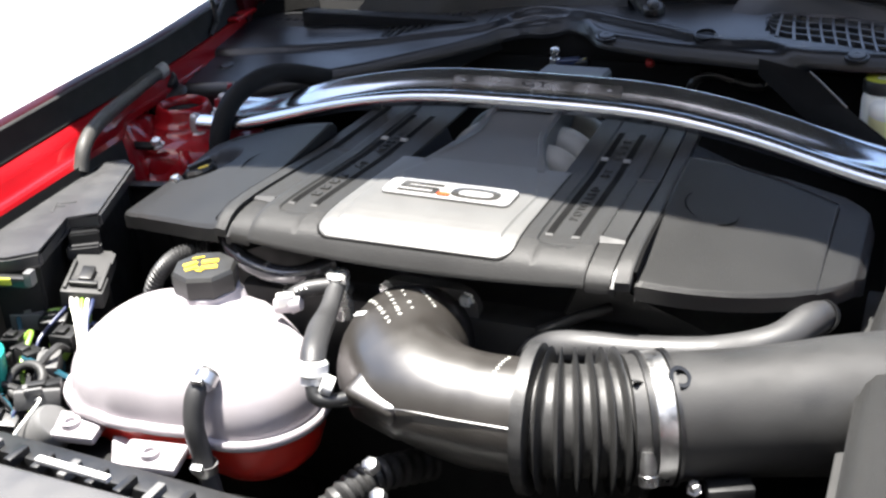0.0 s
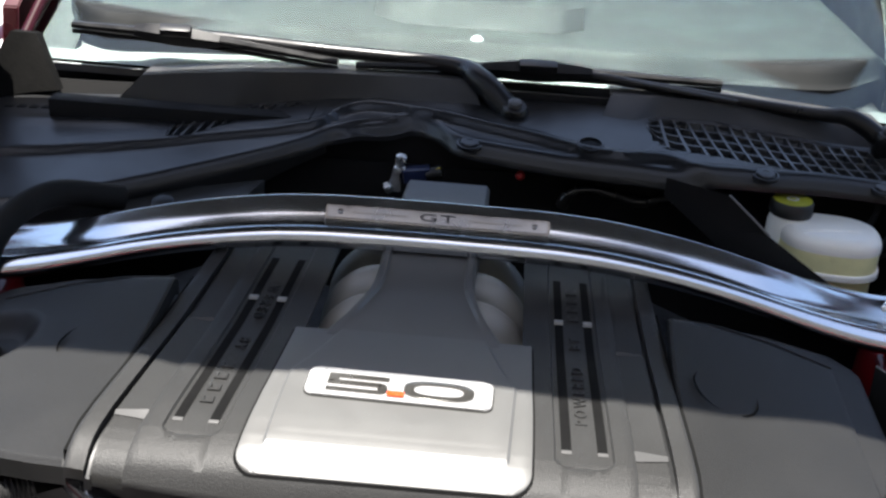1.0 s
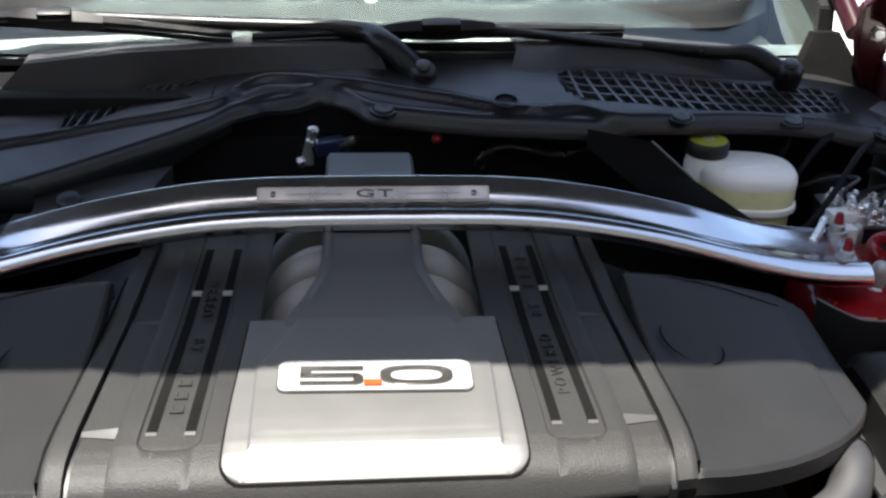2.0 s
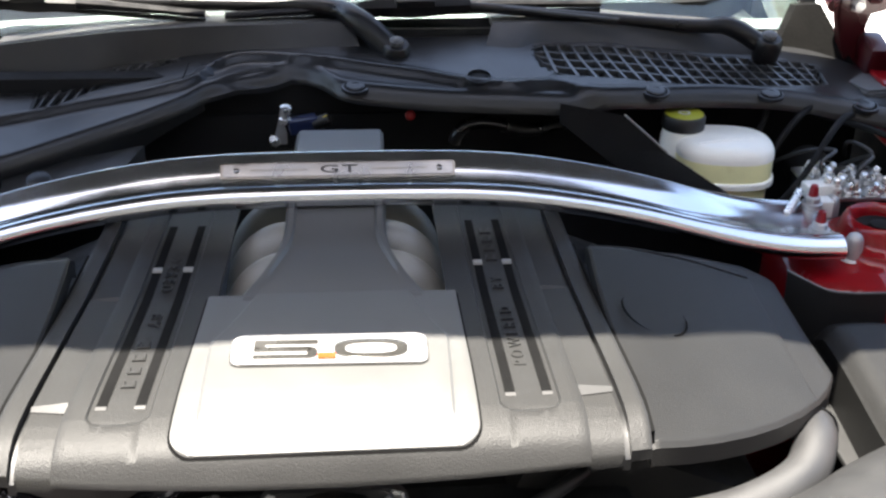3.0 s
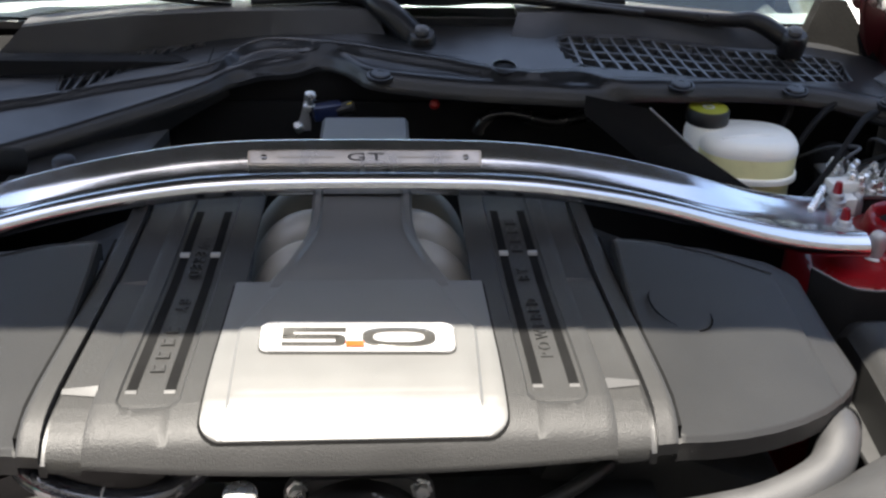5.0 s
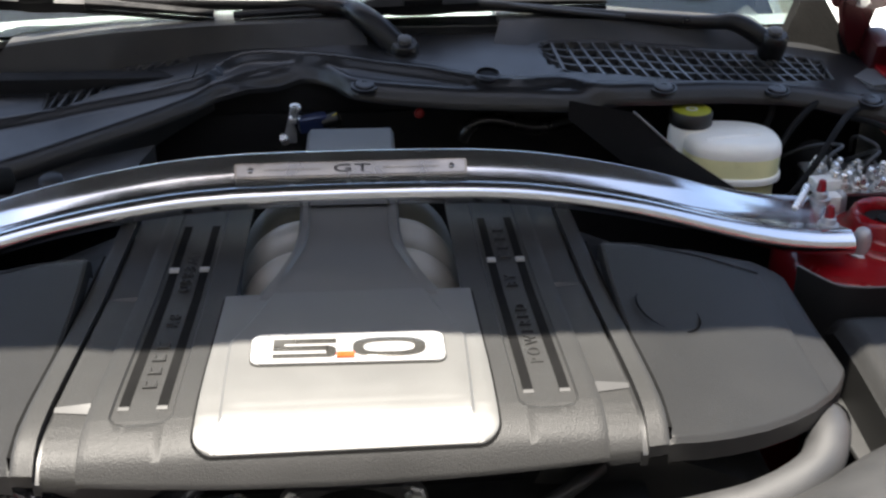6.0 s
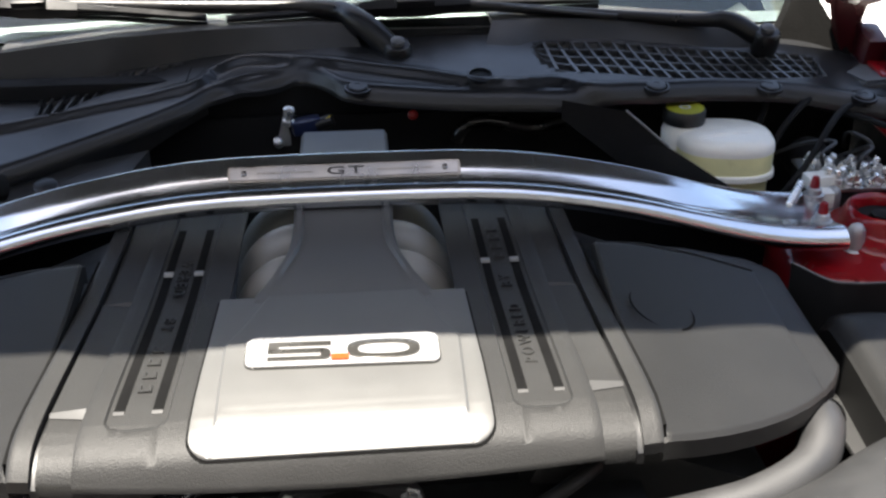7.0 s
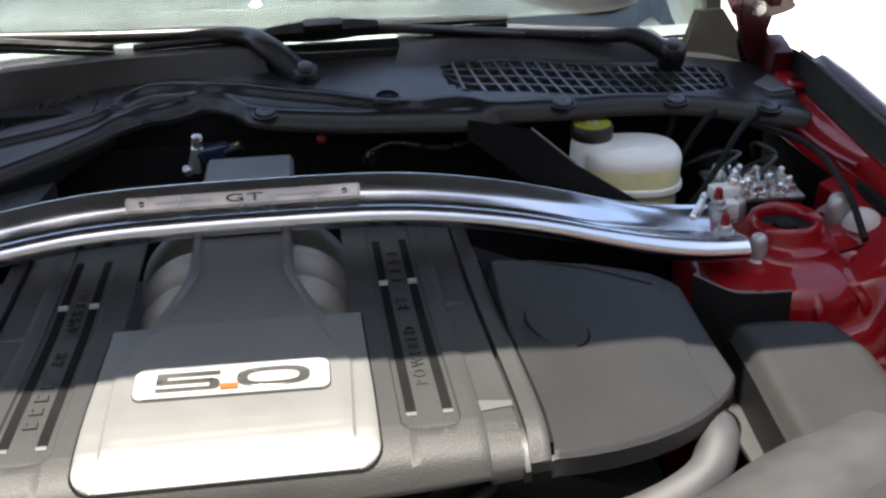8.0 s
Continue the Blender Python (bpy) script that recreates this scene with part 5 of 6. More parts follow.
def tank_pt(a, s, z, grow=0.0):
    """a: angle round the tank; s: 0 in the middle, 1 at the seam."""
    c, d = math.cos(a), math.sin(a)
    q = (abs(c) ** 2.5 + abs(d) ** 2.5) ** (-1 / 2.5)
    u, w = s * q * c, s * q * d
    front = smooth(0.15, 0.75, -w)
    ls = 1 - sum(0.022 * math.exp(-((u - k) / 0.03) ** 2) for k in (-0.78, -0.42, -0.05)) * smooth(0.6, 1.0, s) - 0.030 * math.exp(-((u + 0.52) / 0.06) ** 2) * smooth(0.5, 1.0, s)
    x, y = (0.138 + grow) * u, (0.100 * ls + grow) * w
    return u, w, front, (-0.254 + x * math.cos(TN) - y * math.sin(TN), -0.482 + x * math.sin(TN) + y * math.cos(TN), z)


def tank_top():
    rings = []
    for s in [1.0, 0.995, 0.985, 0.97, 0.95, 0.925, 0.895, 0.86, 0.82, 0.77, 0.71, 0.64, 0.56, 0.47, 0.37, 0.26, 0.14, 0.03]:
        ring = []
        for j in range(88):
            u, w, front, p = tank_pt(2 * math.pi * j / 88, s, 0)
            h = 0.089 * (1 - s ** 2.9) ** (1 / 2.5)
            h -= 0.012 * smooth(0.30, 0.95, u) + 0.008 * smooth(-0.35, -0.95, u)
            deep = smooth(0.0, 0.25, h / 0.093)
            h -= deep * sum(0.0034 * math.exp(-((u - k) / 0.028) ** 2) for k in (-0.78, -0.42, -0.05)) * smooth(0.1, -0.5, w)
            h -= deep * (0.012 * math.exp(-((u + 0.52) / 0.040) ** 2) * smooth(0.4, -0.3, w) + 0.007 * math.exp(-((u - 0.10) / 0.035) ** 2) * smooth(0.0, -0.5, w))
            h += 0.008 * math.exp(-((u - 0.55) / 0.10) ** 2 - ((w - 0.45) / 0.16) ** 2)
            ring.append((p[0], p[1], 0.744 + max(0.0, h)))
        rings.append(ring)
    return loft(rings)


def tank_low():
    return loft([[tank_pt(2 * math.pi * j / 88, (1 - t ** 3) ** (1 / 2.2), 0.7395 - 0.068 * t)[3] for j in range(88)] for t in [0.98, 0.94, 0.88, 0.8, 0.7, 0.58, 0.44, 0.3, 0.15, 0.0]])


part("upper_shell", tank_top(), WHITEPL, deg, sharp=70)
part("lower_shell", tank_low(), COOLANT, deg, "red lower half full of coolant", sharp=70)
part("seam", loft([[tank_pt(2 * math.pi * j / 88, k, z, g)[3] for j in range(88)] for k, z, g in ((0.97, 0.7370, 0), (1, 0.7370, 0.007), (1, 0.739, 0.0085), (1, 0.745, 0.0085), (1, 0.747, 0.007), (0.97, 0.7475, 0))]), WHITEPL, deg)
LOBE = (-0.157, -0.508, 0.0)
part("side_lobe", lathe([(0.0765, 0.744), (0.0775, 0.756), (0.0765, 0.770), (0.0730, 0.786), (0.0660, 0.802), (0.0560, 0.815), (0.0420, 0.826), (0.0260, 0.832), (0.0120, 0.8345), (0.0, 0.835)], LOBE, seg=64), WHITEPL, deg, sharp=70)
part("lobe_low", lathe([(0.0, 0.668), (0.030, 0.670), (0.052, 0.678), (0.067, 0.693), (0.074, 0.714), (0.0765, 0.7395)], LOBE, seg=64), COOLANT, deg, "red lower half full of coolant", sharp=70)
part("lobe_seam", lathe([(0.074, 0.7365), (0.083, 0.7370), (0.0845, 0.739), (0.0845, 0.745), (0.083, 0.747), (0.074, 0.7475)], LOBE, seg=64), WHITEPL, deg)
part("filler_neck", lathe([(0.046, 0.805), (0.041, 0.828), (0.0365, 0.834), (0.0365, 0.838), (0.034, 0.839), (0.034, 0.844)], (-0.248, -0.438, 0), seg=32), WHITEPL, deg)
ccap = part("cap", lathe([(0.036, 0.838), (0.0375, 0.841), (0.0375, 0.861), (0.0345, 0.865), (0.0, 0.8655)], (-0.248, -0.438, 0), seg=8), CAPBLK, deg, "black eight-sided cap with yellow marks", sharp=20)
for x, y, w, h, tn in ((-0.264, -0.441, 0.017, 0.007, 55), (-0.257, -0.450, 0.015, 0.007, 55), (-0.246, -0.428, 0.019, 0.008, 30), (-0.239, -0.441, 0.018, 0.008, 30), (-0.264, -0.424, 0.014, 0.0025, 40), (-0.246, -0.450, 0.008, 0.008, 0)):
    part("cap_mark", box((x, y, 0.8658), (w, h, 0.0009), 0.0002, (0, 0, tn)), YELLOW, ccap)
for x, y, s in ((-0.340, -0.592, 1.25), (-0.222, -0.612, 1.25)):
    tb = part("mounting_tab", box((x, y, 0.728), (0.055 * s, 0.040, 0.012), 0.005, (8, 0, 8)), WHITEPL, deg)
    part("tab_eye", lathe([(0.011, 0), (0.011, 0.007), (0.006, 0.007), (0.006, 0)], (x, y - 0.003, 0.732), seg=18, caps=False), WHITEPL, tb)
part("nipple", lathe([(0.010, 0), (0.010, 0.02), (0.008, 0.03)], (-0.166, -0.560, 0.808), (0.1, -0.8, 0.15), 16), WHITEPL, deg)
part("nipple", lathe([(0.009, 0), (0.009, 0.018), (0.011, 0.019), (0.008, 0.03)], (-0.165, -0.43, 0.822), (0.9, 0.2, 0.15), 16), WHITEPL, deg)

bh = thing("bypass_hose", (-0.17, -0.6, 0.7), "black rubber coolant hose with steel spring clamps", "hose", "coolant hoses")
part("hose", tube([(-0.163, -0.568, 0.818), (-0.168, -0.592, 0.806), (-0.168, -0.604, 0.775), (-0.163, -0.606, 0.74), (-0.152, -0.61, 0.69), (-0.14, -0.61, 0.62)], 0.0108, 16), HOSE, bh)
for p, d in (((-0.164, -0.578, 0.815), (0.05, 0.6, 0.4)), ((-0.160, -0.607, 0.727), (0.1, 0, 1))):
    cl = part("clamp", lathe([(0.0116, -0.006), (0.0128, -0.006), (0.0128, 0.006), (0.0116, 0.006)], p, d, 20, caps=False), STEEL, bh)
    part("clamp_tab", box((p[0], p[1] - 0.014, p[2] + 0.006), (0.012, 0.007, 0.010), 0.001, (20, 0, 10)), STEEL, cl)

vh = thing("vent_hose", (-0.12, -0.42, 0.8), "black printed vent hose from the reservoir", "hose", "coolant hoses")
part("hose", tube([(-0.158, -0.428, 0.826), (-0.140, -0.412, 0.836), (-0.120, -0.400, 0.838), (-0.108, -0.392, 0.836), (-0.10, -0.38, 0.825)], 0.0095, 14), RUBBER, vh)
part("clamp", box((-0.152, -0.430, 0.832), (0.020, 0.012, 0.014), 0.002, (0, 0, 35)), WIREW, vh)
for k in range(7):
    part("print", box((-0.142 + 0.0045 * k, -0.4215 + 0.0032 * k, 0.8415 + 0.0012 * math.sin(k)), (0.0022, 0.005, 0.0008), 0.0002, (25, 0, 35)), WHITE, vh)

ph = thing("breather_pipe", (-0.1, -0.45, 0.75), "grey-black breather pipe with white quick connector", "pipe")
part("pipe", tube([(-0.107, -0.386, 0.842), (-0.104, -0.405, 0.834), (-0.094, -0.440, 0.830), (-0.080, -0.485, 0.834), (-0.063, -0.528, 0.838), (-0.055, -0.548, 0.830)], lambda s: 0.0105 + 0.003 * smooth(0.3, 0.6, s), 16), HOSE, ph)
wc = part("quick_connector", lathe([(0.013, 0), (0.0155, 0.003), (0.0155, 0.014), (0.0125, 0.016), (0.0125, 0.024)], (-0.055, -0.545, 0.838), (0.05, -0.3, -1), 18), WHITE, ph, "white quick connector")
part("elbow", tube([(-0.053, -0.555, 0.818), (-0.046, -0.562, 0.806), (-0.030, -0.556, 0.802), (-0.012, -0.540, 0.800)], 0.0078, 12), COVER_DARK, ph)
part("collar", lathe([(0.0105, 0), (0.0105, 0.010), (0.008, 0.012)], (-0.032, -0.552, 0.815), (-0.6, -0.2, 0.3), 14), WHITE, wc)

# ---- intake duct ----
duct = thing("intake_duct", (0.1, -0.5, 0.7), "black air intake duct with bellows and steel clamp", "air duct")
part("elbow", tube([(CX, -0.352, 0.772), (CX - 0.002, -0.395, 0.776), (CX + 0.004, -0.435, 0.779), (CX + 0.030, -0.478, 0.782), (CX + 0.075, -0.502, 0.786), (CX + 0.125, -0.508, 0.788), (0.160, -0.507, 0.789)], lambda s: 0.058 + 0.011 * smooth(0.0, 0.15, s) * (1 - smooth(0.5, 0.85, s)), 40, 10, low=lambda s: 1 - 0.42 * smooth(0.18, 0.40, s) * (1 - smooth(0.55, 0.85, s))), GLOSSDUCT, duct, "glossy brown-black elbow")
part("mould_line", tube([(-0.052, -0.500, 0.772), (-0.026, -0.541, 0.789), (0.012, -0.557, 0.802), (0.050, -0.563, 0.811), (0.100, -0.563, 0.811), (0.158, -0.561, 0.811)], 0.0012, 6), GLOSSDUCT, duct)


def bellows():
    c = curve_pts([(0.152, -0.5075, 0.789), (0.185, -0.503, 0.789), (0.220, -0.491, 0.788), (0.250, -0.477, 0.787), (0.283, -0.461, 0.786)], 36)
    rings = []
    up = Vector((0, 0, 1))
    n = len(c)
    for i, p in enumerate(c):
        d = (c[min(i + 1, n - 1)] - c[max(i - 1, 0)]).normalized()
        s = d.cross(up).normalized()
        u = s.cross(d)
        t = i / (n - 1)
        if t < 0.13:
            r = 0.0745 if 0.03 < t < 0.12 else 0.068
        elif t < 0.72:
            ph = (t - 0.13) / 0.59 * 6
            r = 0.0550 + 0.0175 * (0.5 - 0.5 * math.cos(2 * math.pi * ph)) ** 5
        else:
            r = 0.0635
        rings.append([p + r * (math.cos(a) * s + math.sin(a) * u) for a in (2 * math.pi * k / 44 for k in range(44))])
    return loft(rings)


part("bellows", bellows(), RUBBER, duct, "ribbed rubber bellows", sharp=60)
ax = Vector((0.89, 0.455, -0.01)).normalized()
c0 = Vector((0.272, -0.4665, 0.7863))
cb = part("hose_clamp", lathe([(0.0638, -0.0085), (0.0655, -0.0085), (0.0655, 0.0085), (0.0638, 0.0085)], c0, ax, 48, caps=False), STEEL, duct, "steel worm-drive clamp band")
part("clamp_slot", box(tuple(c0 + Vector((-0.006, -0.030, 0.0585))), (0.006, 0.022, 0.002), 0.0008, (-28, 0, -28)), DARK_CHROME, cb)
part("clamp_screw", lathe([(0.008, -0.012), (0.008, 0.010), (0.0095, 0.011), (0.0095, 0.020), (0.006, 0.022)], c0 + Vector((0.012, -0.066, -0.006)), (0.1, -0.35, -1), 14), STEEL, cb)
for off in (-0.0135, 0.0125):
    part("clamp_edge", lathe([(0.0635, -0.0025), (0.0675, -0.002), (0.0675, 0.002), (0.0635, 0.0025)], c0 + ax * off, ax, 44, caps=False), COVER_DARK, duct)
part("inlet_tube", tube([(0.280, -0.4625, 0.786), (0.33, -0.437, 0.785), (0.39, -0.408, 0.783), (0.45, -0.375, 0.78), (0.54, -0.33, 0.775)], lambda s: 0.0625 + 0.010 * smooth(0.25, 1, s), 40, 8), DUCT, duct, "matte grey tube to the air box")
lp = lathe([(0.0115, 0), (0.0115, 0.006), (0.0075, 0.006), (0.0075, 0)], (0.297, -0.478, 0.842), (0.5, -0.3, 0.8), 18, caps=False)
part("loop_tab", lp, COVER_DARK, duct)
part("boss", box((0.016, -0.524, 0.797), (0.066, 0.062, 0.050), 0.010, (20, 8, -14), 4), GLOSSDUCT, duct, "flat shoulder of the elbow")
PRINTM = mat("grey_white_print", (0.286, 0.286, 0.264), 0.6, var=0.3, scale=300)
ELB = curve_pts([(CX, -0.352, 0.772), (CX - 0.002, -0.395, 0.776), (CX + 0.004, -0.435, 0.779), (CX + 0.030, -0.478, 0.782), (CX + 0.075, -0.502, 0.786), (CX + 0.125, -0.508, 0.788), (0.160, -0.507, 0.789)], 10)


def elbow_mark(x, y, w, h, turn):
    """A printed bar lying on the elbow's upper skin."""
    k = min(range(len(ELB)), key=lambda i: (ELB[i].x - x) ** 2 + (ELB[i].y - y) ** 2)
    c, u = ELB[k], k / (len(ELB) - 1)
    r = 0.058 + 0.011 * smooth(0.0, 0.15, u) * (1 - smooth(0.5, 0.85, u))
    dx, dy = x - c.x, y - c.y
    up = math.sqrt(max(1e-6, r * r - dx * dx - dy * dy))
    q = Vector((dx, dy, up)).to_track_quat("Z", "Y").to_matrix().to_4x4()
    nrm = Vector((dx, dy, up)).normalized()
    m = Matrix.Translation(Vector((x, y, c.z + up)) + nrm * 0.0004) @ q @ Matrix.Rotation(turn, 4, "Z")
    b = box((0, 0, 0), (w, h, 0.0008), 0.0)
    bmesh.ops.transform(b, matrix=m, verts=b.verts)
    return b


rnd = random.Random(3)
for (x0, y0), (x1, y1), n, hgt in (((-0.060, -0.404), (-0.006, -0.468), 9, 0.0050), ((-0.044, -0.394), (0.0, -0.452), 8, 0.0046), ((-0.030, -0.388), (0.002, -0.428), 6, 0.0044), ((-0.020, -0.374), (0.018, -0.404), 9, 0.0030)):
    for k in range(n):
        if rnd.random() < 0.15:
            continue
        f = (k + rnd.uniform(-0.2, 0.2)) / (n - 1)
        part("print", elbow_mark(x0 + f * (x1 - x0), y0 + f * (y1 - y0), rnd.uniform(0.0018, 0.0040), hgt * rnd.uniform(0.7, 1), 0.8), PRINTM, duct)
part("print_bar", elbow_mark(-0.056, -0.436, 0.0065, 0.030, -0.75), WHITE, duct, "white paint mark")
for k in range(7):
    part("print", elbow_mark(0.130 + 0.0008 * k, -0.528 + 0.0058 * k, 0.0032, 0.0036, 0.2), PRINTM, duct)

# ---- air box ----
abx = thing("air_box", (0.55, -0.35, 0.6), "grey-black plastic air filter box with a lid", "air box")


def lid(u, v):
    x = 0.452 + 0.012 * smooth(0.55, 0.95, v) + u * (0.128 - 0.016 * smooth(0.85, 1.0, v))
    y = -0.62 + v * (0.505 - 0.030 * abs(u - 0.35) ** 1.5)
    edge = smooth(0.0, 0.10, u) * (1 - smooth(0.90, 1.0, u))
    return (x, y, 0.838 - 0.014 * (1 - edge) - 0.012 * smooth(0.955, 1, v))


part("lid", shell(sorted(set(lin(0, 1, 16) + [0.03, 0.97])), sorted(set(lin(0, 1, 20) + [0.965, 0.975, 0.985])), lid, 0.06), COVER, abx)
part("lid_flange", box((0.516, -0.37, 0.772), (0.150, 0.50, 0.008), 0.003), DUCT, abx)
part("base", box((0.516, -0.37, 0.70), (0.125, 0.49, 0.14), 0.012), COVER_DARK, abx)
part("shoulder", tube([(0.42, -0.392, 0.790), (0.47, -0.372, 0.792), (0.53, -0.345, 0.785)], lambda s: 0.050 + 0.008 * s, 28), DUCT, abx)
for k in range(8):
    part("rib", box((0.345 + 0.024 * k, -0.555 + 0.006 * k, 0.715), (0.004, 0.030, 0.05), 0.001), DUCT, abx)
part("front_panel", box((0.43, -0.545, 0.69), (0.24, 0.06, 0.09), 0.006, (0, 0, 10)), GREYPL, abx)
maf = thing("air_flow_sensor", (0.345, -0.49, 0.72), "black air flow sensor plug with steel screw", "sensor")
part("plug", box((0.352, -0.492, 0.737), (0.045, 0.024, 0.018), 0.003, (0, 0, 24)), COVER_DARK, maf)
part("connector", box((0.348, -0.508, 0.712), (0.030, 0.024, 0.040), 0.003, (15, 0, 24)), GREYPL, maf)
bolt(maf, (0.322, -0.508, 0.742), 0.006, 0.010, (0, -0.3, 1))

# splash shield behind the air box
def shield_top(x):
    return table(x, (0.452, -0.062), (0.470, -0.083), (0.486, -0.095), (0.510, -0.101), (0.542, -0.104)), table(x, (0.452, 0.856), (0.486, 0.849), (0.542, 0.851))


shd = part("splash_shield", shell(lin(0.452, 0.542, 14), lin(0, 1, 4), lambda x, v: (x, shield_top(x)[0] - 0.012 * v, shield_top(x)[1] - 0.16 * v), Vector((0, 0.004, 0))), SATINBLK)
tagged(shd, "black plastic splash shield with a pale edge", "shield")
part("shield_edge", tube([(x, shield_top(x)[0] + 0.001, shield_top(x)[1] + 0.001) for x in lin(0.452, 0.542, 9)], 0.0012, 6, 2), GREYPL).parent = shd

# ---- hoses in front of the engine ----
ch = thing("coolant_hose", (0.3, -0.37, 0.75), "thick grey-black coolant hose below the cover", "hose", "coolant hoses")
part("hose", tube([(0.404, -0.262, 0.812), (0.400, -0.285, 0.823), (0.390, -0.312, 0.826), (0.366, -0.345, 0.819), (0.31, -0.371, 0.811), (0.24, -0.384, 0.807), (0.165, -0.393, 0.806), (0.13, -0.385, 0.79), (0.11, -0.36, 0.76)], 0.0185, 18), HOSE, ch)
part("clamp", lathe([(0.0190, -0.006), (0.0202, -0.006), (0.0202, 0.006), (0.0190, 0.006)], (0.4015, -0.281, 0.821), (0.1, 0.9, -0.45), 22, caps=False), COVER_DARK, ch)
h = part("vacuum_hose", tube([(0.105, -0.335, 0.778), (0.118, -0.350, 0.793), (0.140, -0.352, 0.806), (0.165, -0.345, 0.818), (0.19, -0.325, 0.82)], 0.0065, 12), RUBBER)
tagged(h, "thin black vacuum hose beside the throttle", "hose", "coolant hoses")
cl = part("hose_clip", join(box((0.101, -0.332, 0.772), (0.014, 0.010, 0.012), 0.002, (0, 0, 30)), box((0.115, -0.345, 0.765), (0.012, 0.010, 0.010), 0.002)), STEEL)
tagged(cl, "steel spring clip on a hose", "clip")
h = part("radiator_hose", tube([(-0.282, -0.335, 0.848), (-0.265, -0.352, 0.841), (-0.241, -0.362, 0.833), (-0.205, -0.366, 0.826), (-0.172, -0.362, 0.827), (-0.140, -0.335, 0.834)], 0.0115, 18), mat("glossy_black_hose", (0.04, 0.042, 0.048), 0.10, var=0.1, rvar=0.03, spec=1.0, coat=1.0))
tagged(h, "glossy black hose under the cover's front edge", "hose", "coolant hoses")
h = part("metal_pipe", lathe([(0.0115, -0.05), (0.0115, 0.0), (0.013, 0.001), (0.013, 0.008), (0.010, 0.010)], (-0.106, -0.388, 0.843), (0, -0.12, 1), 18), BRIGHT)
tagged(h, "short aluminium pipe stub beside the throttle", "pipe")
h = part("corrugated_hose", tube([(-0.40, -0.37, 0.72), (-0.375, -0.372, 0.79), (-0.345, -0.36, 0.825), (-0.31, -0.34, 0.832)], lambda s: 0.010 + 0.0018 * math.sin(s * 190), 14, 30), RUBBER)
tagged(h, "black corrugated cable sleeve", "cable sleeve")
h = part("lower_hose", tube([(-0.05, -0.60, 0.66), (-0.022, -0.568, 0.694), (0.0, -0.53, 0.70), (0.03, -0.47, 0.68)], lambda s: 0.018 + 0.0015 * math.sin(s * 95), 16, 20), RUBBER)
tagged(h, "ribbed lower hose under the intake elbow", "hose", "coolant hoses")
for p in ((0.012, -0.565, 0.735), (0.028, -0.585, 0.715)):
    b = part("hose_bolt", lathe([(0.009, 0), (0.009, 0.01), (0.006, 0.012)], p, (-0.2, -0.5, 1), 6), STEEL)
    tagged(b, "steel bolt head below the duct", "bolt", "lower bolts")

# ---- fuse box and left-hand clutter ----
fuse = thing("fuse_box", (-0.55, -0.33, 0.7), "dark grey plastic fuse box with sloped lid", "fuse box")
part("lid", prism([(-0.640, -0.228), (-0.553, -0.166), (-0.530, -0.180), (-0.470, -0.337), (-0.509, -0.357), (-0.469, -0.452), (-0.498, -0.479), (-0.530, -0.490), (-0.584, -0.380)], 0.838, 0.858, 0.0035), FUSEM, fuse)
part("step_lid", prism([(-0.508, -0.362), (-0.470, -0.342), (-0.462, -0.356), (-0.500, -0.378)], 0.806, 0.824, 0.003), FUSEM, fuse)
part("step_wall", prism([(-0.506, -0.356), (-0.474, -0.339), (-0.468, -0.348), (-0.501, -0.368)], 0.70, 0.838, 0.002), COVER_DARK, fuse)
part("base", prism([(-0.628, -0.232), (-0.552, -0.182), (-0.540, -0.190), (-0.488, -0.336), (-0.520, -0.354), (-0.482, -0.446), (-0.502, -0.466), (-0.528, -0.476), (-0.574, -0.380)], 0.62, 0.838, 0.003), SATINBLK, fuse)
part("symbol", join(box((-0.541, -0.337, 0.8584), (0.003, 0.032, 0.0008), 0.0002, (0, 0, 28)), box((-0.532, -0.320, 0.8584), (0.020, 0.003, 0.0008), 0.0002, (0, 0, 28)), box((-0.535, -0.333, 0.8584), (0.013, 0.003, 0.0008), 0.0002, (0, 0, 28))), CLIPM, fuse, "pale printed symbol")
part("latch", box((-0.492, -0.484, 0.832), (0.050, 0.012, 0.014), 0.003, (0, 0, 12)), COVER_DARK, fuse)
part("latch_tag", box((-0.500, -0.491, 0.834), (0.026, 0.004, 0.009), 0.001, (0, 0, 12)), OLIVE, fuse, "olive green latch tag")
for x in (-0.522, -0.466):
    part("clip", box((x, -0.482 + 0.1 * (x + 0.49), 0.838), (0.010, 0.014, 0.018), 0.002, (0, 0, 12)), GREYPL, fuse)

big = thing("engine_harness_plug", (-0.42, -0.46, 0.75), "grey harness plug with pale taped wires", "connector", "harness plugs")
plug_m = Euler((radians(10), radians(8), radians(23))).to_matrix().to_4x4()
plug_m.translation = (-0.456, -0.392, 0.796)


def on_plug(bm):
    bmesh.ops.transform(bm, matrix=plug_m, verts=bm.verts)
    return bm


part("body", on_plug(join(prism(rounded(0.046, 0.062, 0.006), -0.010, 0.009, 0.002, Matrix.Translation((0, 0.014, 0))), box((0, -0.026, -0.002), (0.052, 0.034, 0.024), 0.003))), CLIPM, big)
for dx in (-0.021, 0.021):
    part("side_rail", on_plug(box((dx, -0.010, 0.011), (0.004, 0.056, 0.006), 0.001)), CLIPM, big)
part("lock", on_plug(box((0, -0.010, 0.013), (0.016, 0.026, 0.008), 0.002)), COVER_DARK, big)
part("lock_bar", on_plug(box((0, -0.030, 0.014), (0.034, 0.006, 0.007), 0.001)), COVER_DARK, big)
